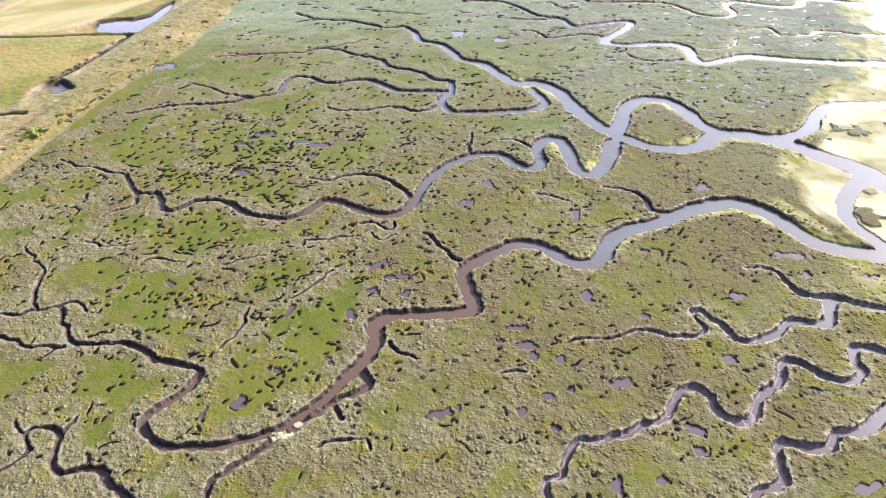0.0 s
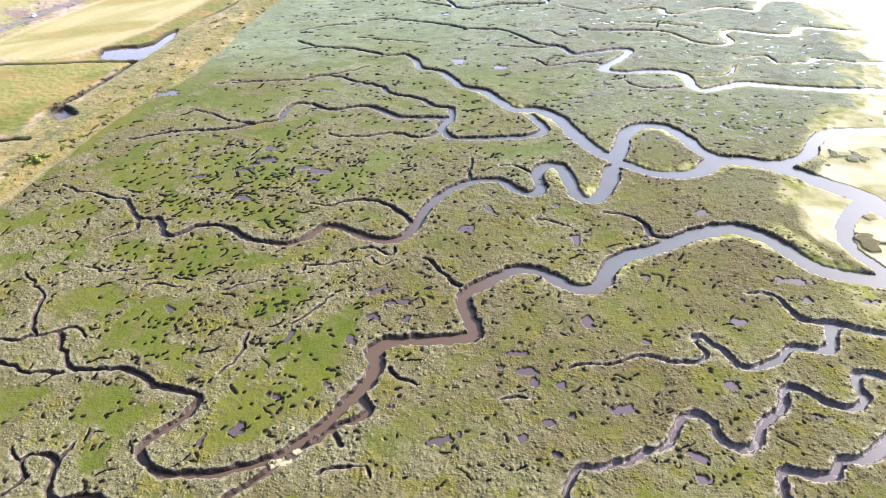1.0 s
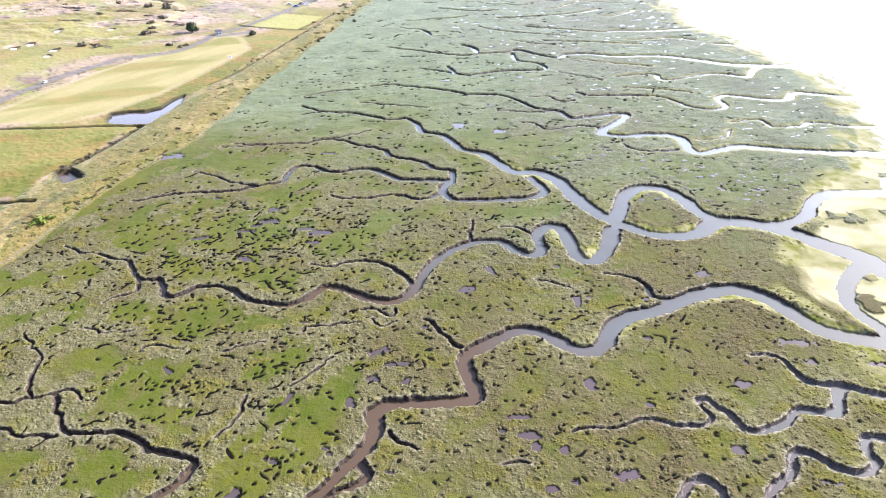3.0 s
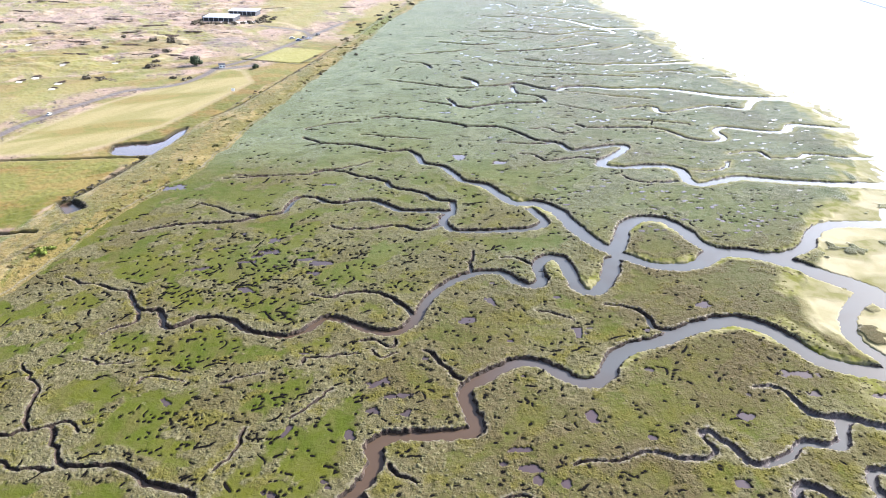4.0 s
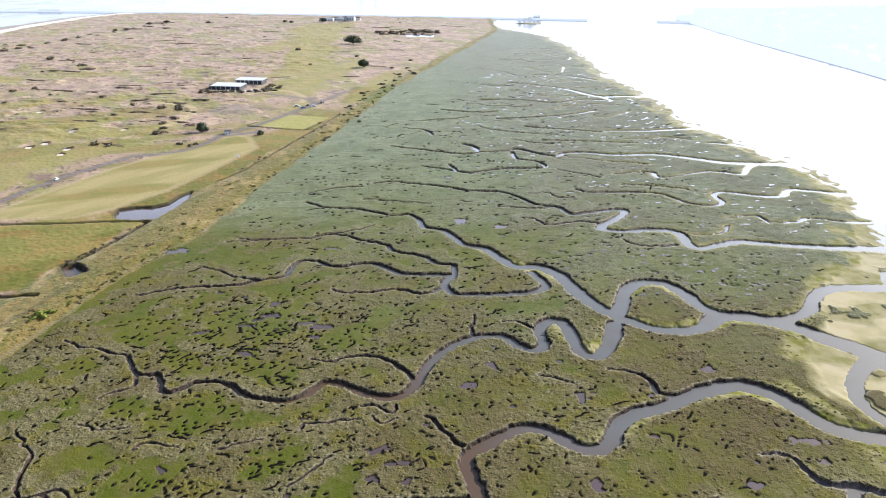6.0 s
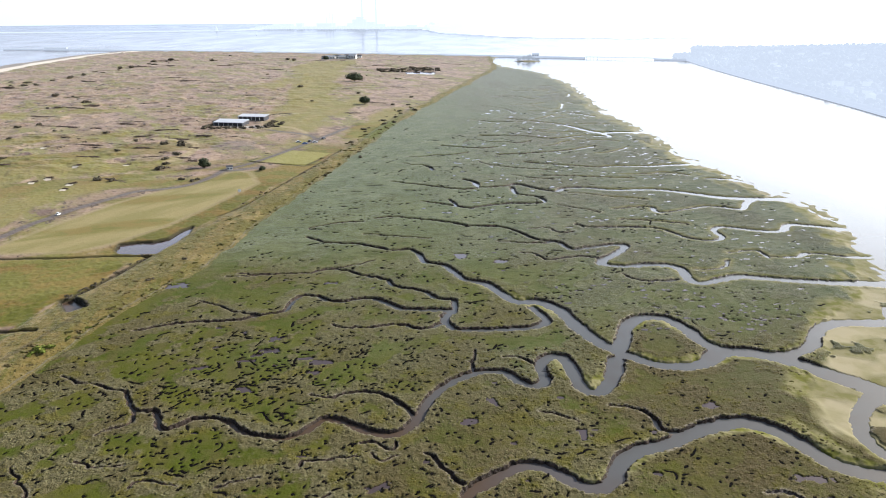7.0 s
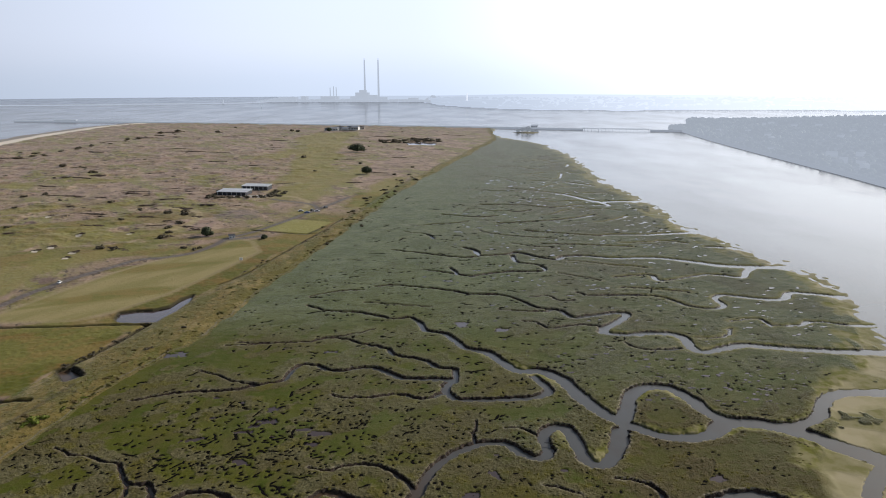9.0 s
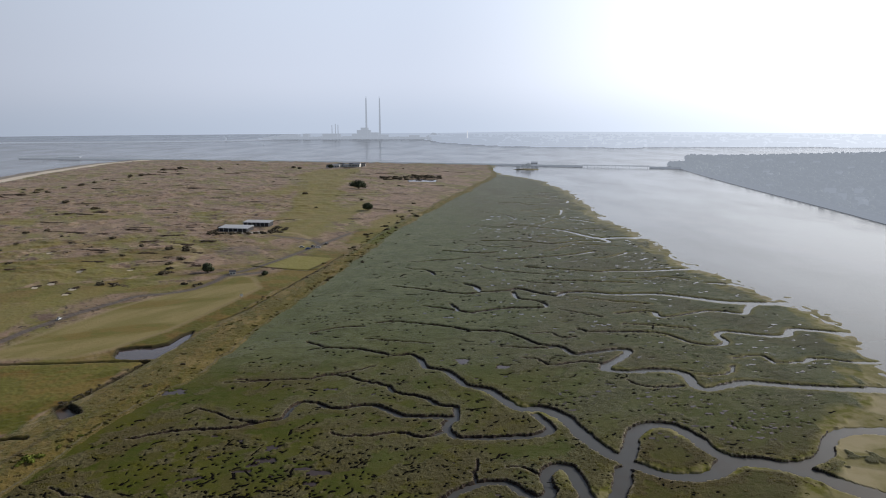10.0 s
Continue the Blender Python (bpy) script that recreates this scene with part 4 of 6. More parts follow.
for poly, soft_edge in [(RANGE, 2.0)]:
    win, d = inside(poly)
    mown[win] = np.maximum(mown[win], step(-1, soft_edge, d))
    straw[win] = np.maximum(straw[win], step(3.0, 0.6, np.abs(d)) * 0.55)
    z[win] = np.where(d > -2, z[win] * step(2, -2, d) + 0.5 * step(-2, 2, d), z[win])
swards = step(0.47, 0.58, fbm((X * 0.9 + Y * 0.42) / 75, (Y * 0.9 - X * 0.42) / 22, 83, 3)) * on_land * (inland > bank_w) * step(560, 400, Y + 0.25 * X)
green, lawn = np.maximum(green, swards * 0.8), np.maximum(lawn, swards * 0.25)
for poly in FAIRWAYS:
    win, d = inside(poly)
    soft_in = step(-6, 9, d + ragged[win] + loose[win])
    green[win] = np.maximum(green[win], soft_in * 0.55)
    lawn[win] = np.maximum(lawn[win], soft_in * 0.5)
win, d = inside(SCRUBBY)
green[win] = np.maximum(green[win], 0.95 * step(-4, 5, d + ragged[win] * 1.5))
win, d = inside(BARE)
lawn[win], green[win] = lawn[win] * step(2, -2, d), green[win] * step(2, -2, d)
track[win] = np.maximum(track[win], 0.45 * step(-2, 2, d + ragged[win] * 0.5))
# olive rough between the range and the flood bank, and in the nearer links
rough_ = step(bank_w - 1, bank_w + 2, inland) * step(bank_w + 34, bank_w + 20, inland + loose * 0.15) * step(250, 290, Y) * step(560, 500, Y)
green = np.maximum(green, 0.95 * rough_ * (1 - mown))
win, d = inside(GREEN)
lawn[win] = np.maximum(lawn[win], step(-0.5, 1.0, d))
mud[win] = np.maximum(mud[win], 0.7 * step(-3.0, -1.5, d) * step(0.2, -0.8, d) * (Y[win] < 485))
for poly in (PADDOCK, PADDOCK_S):
    win, d = inside(poly)
    green[win] = np.maximum(green[win], step(-0.8, 1.2, d))
    mown[win] = np.maximum(mown[win], step(-0.8, 1.2, d) * 0.7)
for poly, dz in ((POND, -1.6), (POND_S, -2.4), (POND_N, -1.6)):
    win, d = inside(poly)
    z[win] = np.where(d > -3, np.minimum(z[win], z[win] * step(1, -1.5, d) + dz * step(-1.5, 1, d)), z[win])
    mud[win] = np.maximum(mud[win], step(-2.4, -0.6, d))
for line, w in ((DITCH, 2.2), ([(-190, 275), (-161, 276.5), (-141, 279), (-126, 279)], 1.5), ([(-190, 205), (-147, 205.5), (-133, 206)], 1.5),
                ([(-114, 338), (-106, 358), (-99, 387), (-92, 425), (-76, 512)], 1.0), ([(-132, 470), (-93, 459), (-80, 470)], 1.2)):
    win, d = along(line, w)
    z[win] = z[win] - 1.1 * step(-0.7, 0.5, d)
    mud[win] = np.maximum(mud[win], step(-0.9, 0.1, d + ragged[win] * 0.12) * 0.9)
for line, w in ((ROAD, 4.5), ([(-138, 441), (-131, 446), (-120, 452)], 5.0), ([(-100, 548), (-112, 575), (-150, 600)], 4.0)):
    win, d = along(line, w)
    track[win] = np.maximum(track[win], step(-0.4, 0.5, d))
    mud[win] = np.maximum(mud[win], 0.35 * step(-2.5, -0.8, d + ragged[win] * 0.3) * step(0.3, -0.6, d))
for line, w in (([(-165, 600), (-140, 615), (-118, 590), (-112, 560)], 4.0), ([(-188, 470), (-183, 500), (-195, 540), (-230, 556)], 5.0), ([(-225, 700), (-200, 760), (-180, 790)], 4.0)):
    win, d = along(line, w)
    straw[win] = np.maximum(straw[win], step(-2, 1.0, d + ragged[win] * 0.4))
win, d = along([(-140, 150), (-131, 186), (-127, 205), (-125, 217)], 1.6)
mud[win] = np.maximum(mud[win], 0.45 * step(-0.6, 0.4, d + ragged[win] * 0.15))
BUNKERS = [(-219.7, 392, 1.6), (-222.5, 405, 1.9), (-247.3, 409, 1.6), (-242.4, 418, 1.8), (-241.6, 451, 1.8), (-212, 459, 1.6), (-300, 520, 1.9)]
for bx, by, br in BUNKERS:
    win = window(bx - 9, bx + 9, by - 9, by + 9)
    d = np.hypot((X[win] - bx) / 1.5, Y[win] - by)
    sand[win] = np.maximum(sand[win], step(br * 0.95, br * 0.75, d))
    lip = step(br * 1.7, br * 1.0, np.hypot((X[win] - bx) / 1.4, Y[win] - by - br * 1.25))
    z[win] = z[win] + 0.35 * lip - 0.1 * step(br, br * 0.5, d)
    # back lip darkened with the mud tone to paint its shade
    mud[win] = np.maximum(mud[win], lip * 0.85 * (sand[win] < 0.5))

# pools in the sward: basins in the sheet, each with its own water
rng = random.Random(5)
POOLS = []                            # x, y, half length, half width, turn
POOLS += [
    (-53.5, 201.9, 2.2, 1.6, 20), (-53.6, 193.4, 3.2, 1.4, 15), (-57.3, 190.5, 2.0, 1.0, 10), (-73.0, 182.4, 3.6, 1.0, 20), (-37.1, 186.2, 3.2, 1.3, 0), (-55.4, 170.3, 2.4, 1.1, -10),
    (-59.1, 186.9, 3.0, 0.8, 5), (-70.8, 196.1, 1.6, 0.8, 30), (-41.7, 188.6, 2.0, 0.8, 0), (-37.8, 180.0, 1.6, 0.9, 0), (-14.5, 128.3, 3.0, 1.1, 30), (-11.6, 123.7, 1.2, 0.8, 0),
    (-8.1, 117.8, 1.8, 1.2, 10), (-15.0, 118.8, 1.3, 1.1, 0), (-19.3, 111.3, 1.2, 1.4, 0), (-8.4, 124.1, 1.4, 0.8, 0), (-59.8, 131.2, 3.6, 0.9, -25), (-60.9, 121.8, 1.5, 0.7, -40),
]
POOLS += [
    (-30.2, 119.8, 2.6, 0.8, 50), (-32.4, 112.3, 2.0, 0.6, 70), (34.4, 91.9, 2.2, 1.4, 10), (44.3, 76.0, 1.6, 1.0, -10), (56.8, 97.9, 1.8, 1.2, -15), (65.5, 116.7, 1.7, 1.2, -15),
    (15.8, 106.9, 2.2, 1.0, 0), (17.0, 101.6, 2.4, 1.0, 10), (18.4, 98.7, 1.6, 0.9, 60), (23.4, 97.9, 1.0, 1.2, 0), (32.1, 116.7, 1.5, 2.2, 0), (34.7, 148.9, 1.6, 2.0, 10),
    (70.6, 162.5, 2.4, 1.4, 5), (13.1, 164.1, 1.5, 2.2, 0), (5.9, 154.2, 2.6, 1.2, 20), (0.4, 84.5, 3.0, 0.9, 25), (28.7, 69.0, 1.0, 1.9, 0), (45.0, 80.3, 1.5, 1.1, -20),
]
POOLS += [
    (36.4, 70.1, 1.0, 0.9, 0), (70.3, 68.5, 3.0, 0.9, 20), (82.7, 131.6, 4.6, 1.2, -5), (12.6, 103.0, 1.6, 1.0, 0), (20.5, 81.0, 1.2, 0.8, 0), (14.8, 84.4, 0.9, 1.3, 20),
    (20.5, 88.5, 1.3, 0.9, -10), (-37.6, 87.0, 1.3, 1.3, 0), (-43.3, 84.9, 0.6, 1.8, -10), (-31.8, 95.0, 1.6, 0.8, -20), (23.7, 274.1, 3.0, 2.0, 0), (6.9, 280.6, 2.5, 4.0, 30),
    (-42.9, 249.6, 3.0, 1.0, 0), (-101.5, 246.5, 4.0, 2.4, 20), (59.2, 106.8, 1.0, 0.8, 0), (43.0, 110.3, 1.0, 0.8, 0), (71.2, 89.7, 2.0, 0.5, -10), (83.1, 124.5, 1.6, 1.0, 0),
]
POOLS += [
    (17.0, 145.1, 1.2, 0.7, 0), (-14.0, 98.5, 1.0, 0.6, 0), (97.4, 123.5, 2.0, 0.8, 0), (-4.2, 137.9, 1.0, 0.6, 0),
]
for _ in range(200):
    y = 215 + 440 * rng.random() ** 1.5
    x = rng.uniform(np.interp(y, [215, 400, 650], [75, 5, 30]), np.interp(y, SHORE_Y, SHORE_X) - 8)
    size = rng.uniform(0.4, 0.8) * np.interp(y, [200, 650], [1.0, 2.0])
    POOLS.append((x, y, size * rng.uniform(1.0, 2.4), size * rng.uniform(0.5, 0.9), rng.uniform(-25, 25)))
for _ in range(45):
    x, y = rng.uniform(-75, 70), rng.uniform(75, 320)
    POOLS.append((x, y, rng.uniform(0.5, 1.2), rng.uniform(0.35, 0.7), rng.uniform(-30, 40)))


def creek_gap(x, y):
    """Metres from this place to the nearest creek's rim."""
    r = min(NR - 1, max(0, int(np.searchsorted(rows, y))))
    c = SIDE + int(round((x / half[r] + 1) / 2 * (MID - 1)))
    return near_creek[r, min(NC - 1, max(0, c))]


def ground_level(x, y):
    """The height of the sheet at the nearest of its corners."""
    r = min(NR - 1, max(0, int(np.searchsorted(rows, y))))
    c = SIDE + int(round((x / half[r] + 1) / 2 * (MID - 1)))
    return float(z[r, min(NC - 1, max(0, c))])


POOLS = [p for p in POOLS if creek_gap(p[0], p[1]) > max(p[2], p[3]) + 0.6]
for x, y, a, b, turn in POOLS:
    win = window(x - a - 3, x + a + 3, y - a - 3, y + a + 3)
    c, sn = math.cos(radians(turn)), math.sin(radians(turn))
    du, dv = (X[win] - x) * c + (Y[win] - y) * sn, -(X[win] - x) * sn + (Y[win] - y) * c
    d = (np.abs(du / a) ** 3 + np.abs(dv / b) ** 3) ** (1 / 3) + (fbm(X[win] / 1.2, Y[win] / 1.2, 91, 2) - 0.5) * 1.7 + 0.08
    hole = step(1.08, 0.94, d)
    z[win] = z[win] * (1 - hole) - (0.5 + sink[win]) * hole
    mud[win] = np.maximum(mud[win], step(1.25, 0.95, d))
    shrub[win] = shrub[win] * (1 - hole)

# short wet slots torn in the sward, in loose swarms
swarms = [(-62, 172, 28, 20, 440), (-20, 122, 26, 16, 170), (-62, 92, 26, 16, 130), (-60, 128, 30, 14, 170), (-30, 215, 60, 30, 220), (60, 105, 34, 26, 20), (20, 90, 26, 14, 24), (90, 330, 90, 110, 150), (0, 320, 80, 80, 150), (70, 210, 40, 40, 70), (35, 160, 45, 32, 100), (-10, 185, 70, 45, 230), (75, 95, 28, 28, 20), (40, 480, 80, 100, 150), (-50, 270, 35, 50, 70), (-30, 370, 45, 70, 40), (45, 112, 34, 24, 110), (15, 78, 30, 10, 40)]
SLOTS = []                            # each a short bent line of places and half widths
for mx, my, sx, sy, count in swarms:
    for _ in range(count):
        # a few slots to a family, strung along an old, grown-over channel
        x, y = rng.gauss(mx, sx), rng.gauss(my, sy)
        lean = radians(rng.gauss(22, 38))
        for _ in range(rng.choice((1, 1, 2, 2))):
            x, y = x + rng.uniform(1.2, 2.6) * math.cos(lean) * (0.7 + y / 260), y + rng.uniform(1.0, 2.4) * math.sin(lean) * (0.7 + y / 260)
            if y < 55 or creek_gap(x, y) < 1.0 or x < np.interp(y, EDGE_Y, EDGE_X) + 4 or x > np.interp(y, SHORE_Y, SHORE_X) - 6:
                continue
            kind_ = rng.random()
            run = (rng.uniform(0.12, 0.36) if kind_ < 0.68 else rng.uniform(0.4, 0.85) if kind_ < 0.95 else rng.uniform(1.0, 2.0)) * (0.7 + y / 300)
            b = rng.uniform(0.14, 0.25) * (0.75 + y / 230 + max(0.0, y - 200) / 420) * (1.0 if kind_ < 0.62 else 0.75)
            way, line = lean + rng.gauss(0, 0.35), []
            px_, py_ = x - run * math.cos(way), y - run * math.sin(way)
            for k in range(6):
                line.append((px_, py_, b * (0.45 + 1.1 * math.sin(math.pi * (k + 0.6) / 6.2) ** 0.7) * rng.uniform(0.75, 1.2)))
                way += rng.gauss(0, 0.38)
                px_, py_ = px_ + run * 0.4 * math.cos(way), py_ + run * 0.4 * math.sin(way)
            L = np.array(line)
            win = window(L[:, 0].min() - 1, L[:, 0].max() + 1, L[:, 1].min() - 1, L[:, 1].max() + 1)
            if win is None:
                continue
            gap_ = np.full(X[win].shape, 9.0)
            for (ax, ay, aw), (bx, by, bw) in zip(line[:-1], line[1:]):
                ex, ey = bx - ax, by - ay
                t = np.clip(((X[win] - ax) * ex + (Y[win] - ay) * ey) / (ex * ex + ey * ey + 1e-9), 0, 1)
                gap_ = np.minimum(gap_, np.hypot(X[win] - ax - t * ex, Y[win] - ay - t * ey) - (aw + bw) / 2)
            hole = step(0.12, -0.06, gap_)
            SLOTS.append((L, ground_level(x, y)))
            z[win] = z[win] - 0.24 * hole * (1 - slot_cut[win])
            slot_cut[win] = np.maximum(slot_cut[win], hole)
# pale shell banks beside the muddy creek
for x, y, a, b in ((-28.0, 79.7, 2.2, 1.0), (-25.4, 82.2, 1.6, 0.8), (-27.2, 87.0, 1.4, 0.5)):
    win = window(x - 5, x + 5, y - 5, y + 5)
    d = np.hypot((X[win] - x) / a, (Y[win] - y) / b) + (fbm(X[win], Y[win], 95, 2) - 0.5) * 1.4
    shell = step(1.0, 0.6, d)
    sand[win], mud[win] = np.maximum(sand[win], shell), mud[win] * (1 - shell)
    z[win] = np.where(shell > 0.3, np.maximum(z[win], -0.7), z[win])

# cut the sheet into its kinds of ground
idx = np.arange(NR * NC).reshape(NR, NC)
quads = np.stack([idx[:-1, :-1], idx[:-1, 1:], idx[1:, 1:], idx[1:, :-1]], axis=-1).reshape(-1, 4)
mid = lambda a: (a[:-1, :-1] + a[1:, 1:]).ravel() / 2
f_in, f_bank, f_off, f_sea, f_wall = mid(inland), mid(bank_w), mid(off_shore), mid(to_sea), mid(wall_d)
f_far = mid((in_main | in_city).astype(float)) > 0.25
f_city = mid(in_city.astype(float)) > 0.25
kinds = np.where(f_city, 6, np.where(f_far, 4, np.where((f_wall > 0) | (f_off > 45) | (f_sea > 70), 5, np.where(f_in <= 0, 0, np.where(f_in < f_bank, 1, np.where(f_sea > 0, 3, 2))))))
verts = np.stack([X, Y, z], axis=-1).reshape(-1, 3)
# where distance haze is painted into the marsh colour
far_haze = step(130, 380, Y + 0.35 * X + (fbm(X / 40, Y / 40, 63, 2) - 0.5) * 120)
attrs = {"far_haze": far_haze, "lawn": lawn, "rim": rim, "shrub": shrub, "mud": mud, "algae": algae, "sand": sand, "tone": tone, "silt": silt, "track": track, "mown": mown, "green": green, "straw": straw}
GROUNDS = [("salt_marsh", MARSH, "green and grey salt marsh sward cut by winding muddy creeks", "marsh"),
           ("grass_bank", BANK, "low flood bank of tawny dry grass along the marsh", "bank"),
           ("links_ground", LINKS, "brown and green golf links turf with mown areas and sandy spots", "golf course"),
           ("beach", LINKS, "pale sandy beach between dunes and sea", "beach"),
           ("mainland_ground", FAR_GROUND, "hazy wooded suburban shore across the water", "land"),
           ("seabed", MARSH, "flat sandy bed under the shallow tide water", "seabed"),
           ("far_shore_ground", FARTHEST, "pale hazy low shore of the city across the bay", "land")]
for k, (name, mat, label, cat) in enumerate(GROUNDS):
    q = quads[kinds == k]
    used, inv = np.unique(q, return_inverse=True)
    me = mesh_arrays(name, verts[used], inv.reshape(-1, 4), mat, True, {a: w.ravel()[used] for a, w in attrs.items()})
    tagged(new(name, me), label, cat, kind="structure")


def ground_z(x, y):
    r = min(NR - 1, max(0, int(np.searchsorted(rows, y))))
    if abs(x) <= half[r]:
        c = SIDE + int(round((x / half[r] + 1) / 2 * (MID - 1)))
    else:
        c = int(np.argmin(np.abs(X[r] - x)))
    return float(z[r, c])


# ---- water ----
def sheet(name, x0, y0, x1, y1, level, mat, nx=24, ny=24):
    gx, gy = np.meshgrid(np.linspace(x0, x1, nx), np.linspace(y0, y1, ny))
    i = np.arange(nx * ny).reshape(ny, nx)
    q = np.stack([i[:-1, :-1], i[:-1, 1:], i[1:, 1:], i[1:, :-1]], axis=-1).reshape(-1, 4)
    return new(name, mesh_arrays(name, np.stack([gx, gy, np.full(gx.shape, level)], -1).reshape(-1, 3), q, mat))


tagged(sheet("tide_water", -5000, -5000, 5000, 5000, WATER, TIDE), "calm tidal water in the creeks, lagoon and bay", "water", kind="structure")


def sample_one(a, x, y):
    r = min(NR - 1, max(0, int(np.searchsorted(rows, y))))
    return a[r, min(NC - 1, max(0, SIDE + int(round((x / half[r] + 1) / 2 * (MID - 1)))))]


def blob_pool(x, y, a, b, turn, level, k):
    """A flat sheet of still water with an uneven rim, a little wider than its basin."""
    n = 20
    ang = np.linspace(0, 2 * np.pi, n, endpoint=False)
    r = 1.16 + 0.12 * np.sin(ang * 2 + k) + 0.08 * np.sin(ang * 3 + 2.1 * k)
    r = r * 1.12
    ring = np.stack([a * r * np.cos(ang), b * r * np.sin(ang), np.zeros(n)], -1)
    v = np.vstack([[[0, 0, 0]], ring])
    f = np.stack([np.zeros(n, int), 1 + np.arange(n), 1 + (np.arange(n) + 1) % n], -1)
    ob = new("marsh_pool", mesh_arrays("marsh_pool", v, f, POOL))
    ob.matrix_basis = pose(x, y, level, 0, 0, turn)
    return tagged(ob, "small still pool of grey water sunk in the marsh", "pool", "marsh pools", "structure")


for k, (x, y, a, b, turn) in enumerate(POOLS):
    blob_pool(x, y, a, b, turn, -0.26 - float(sample_one(sink, x, y)), k)

# specks of open water out on the seaward sward, too many to count
rp = np.random.RandomState(77)
N = 1500
sy = 205 + 520 * rp.rand(N) ** 1.35
sx = np.interp(sy, [205, 400, 720], [40, -30, 20]) + (np.interp(sy, SHORE_Y, SHORE_X) - 10 - np.interp(sy, [205, 400, 720], [40, -30, 20])) * rp.rand(N) ** 0.75
gap = np.array([creek_gap(a, b) for a, b in zip(sx, sy)])
dens = fbm(sx / 30, sy / 30, 78, 2)
sx, sy = sx[(gap > 3.0) & (dens > 0.42)][:560], sy[(gap > 3.0) & (dens > 0.42)][:560]
ang = np.linspace(0, 2 * np.pi, 9, endpoint=False)[None]
rad = (0.25 + 0.52 * rp.rand(len(sx), 1) ** 2) * np.interp(sy, [205, 700], [1.0, 2.2])[:, None] * (0.6 + 0.8 * rp.rand(len(sx), 9))
stretch = 1.0 + 0.9 * rp.rand(len(sx), 1)
zs = np.array([ground_z(a, b) for a, b in zip(sx, sy)])
ring = np.stack([sx[:, None] + rad * stretch * np.cos(ang), sy[:, None] + rad * np.sin(ang) + 0.2 * rad * np.cos(ang), np.repeat(zs[:, None] + 0.10, 9, 1)], -1)
mid_v = np.stack([sx, sy, zs + 0.10], -1)[:, None]
k9 = np.arange(9)
fan = np.stack([np.zeros(9, int), 1 + k9, 1 + (k9 + 1) % 9], -1)
tagged(new("shallow_pools", mesh_arrays("shallow_pools", np.concatenate([mid_v, ring], 1).reshape(-1, 3), (np.arange(len(sx))[:, None, None] * 10 + fan[None]).reshape(-1, 3), POOL)),
       "countless tiny shallow pools brimming in the seaward sward", "pools", kind="stuff")
# crisp-edged slots brimming with wet mud in the inland sward, blackened to paint their shade
SHADED_MUD = plain("shaded_wet_mud", (0.007, 0.006, 0.005), 0.95, 0.6, 0.4, 0.02)
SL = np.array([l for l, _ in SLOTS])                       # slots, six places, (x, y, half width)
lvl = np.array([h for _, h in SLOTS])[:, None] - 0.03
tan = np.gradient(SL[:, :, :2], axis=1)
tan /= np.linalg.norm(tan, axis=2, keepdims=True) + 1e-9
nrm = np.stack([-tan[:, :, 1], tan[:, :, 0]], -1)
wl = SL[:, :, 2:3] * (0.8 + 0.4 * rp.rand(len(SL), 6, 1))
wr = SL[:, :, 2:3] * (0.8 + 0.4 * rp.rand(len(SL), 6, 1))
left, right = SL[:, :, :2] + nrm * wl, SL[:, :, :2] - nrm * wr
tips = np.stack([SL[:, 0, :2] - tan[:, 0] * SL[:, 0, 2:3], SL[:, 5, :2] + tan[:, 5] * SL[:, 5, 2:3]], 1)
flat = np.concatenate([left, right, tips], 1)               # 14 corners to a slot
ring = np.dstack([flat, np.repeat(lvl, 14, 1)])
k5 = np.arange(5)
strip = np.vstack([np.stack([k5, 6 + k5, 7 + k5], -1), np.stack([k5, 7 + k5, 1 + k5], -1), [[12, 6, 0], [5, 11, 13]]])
tagged(new("mud_slots", mesh_arrays("mud_slots", ring.reshape(-1, 3), (np.arange(len(SL))[:, None, None] * 14 + strip[None]).reshape(-1, 3), SHADED_MUD)),
       "short wet mud slots torn through the green sward, painted black for their shade", "mud", kind="stuff")
for poly, name in ((POND, "links_pond"), (POND_S, "ditch_pool"), (POND_N, "far_pond")):
    P = np.array(poly)
    c = P.mean(axis=0)
    v = np.vstack([[c], c + (P - c) * 1.03])
    n = len(P)
    f = np.stack([np.zeros(n, int), 1 + np.arange(n), 1 + (np.arange(n) + 1) % n], -1)
    if name != "links_pond":
        f = f[:, ::-1]
    v3 = np.hstack([v, np.full((n + 1, 1), -1.1 if name == "ditch_pool" else -0.55)])
    tagged(new(name, mesh_arrays(name, v3, f, POOL)), "still dark pond with reedy banks at the edge of the range", "pond", kind="structure")


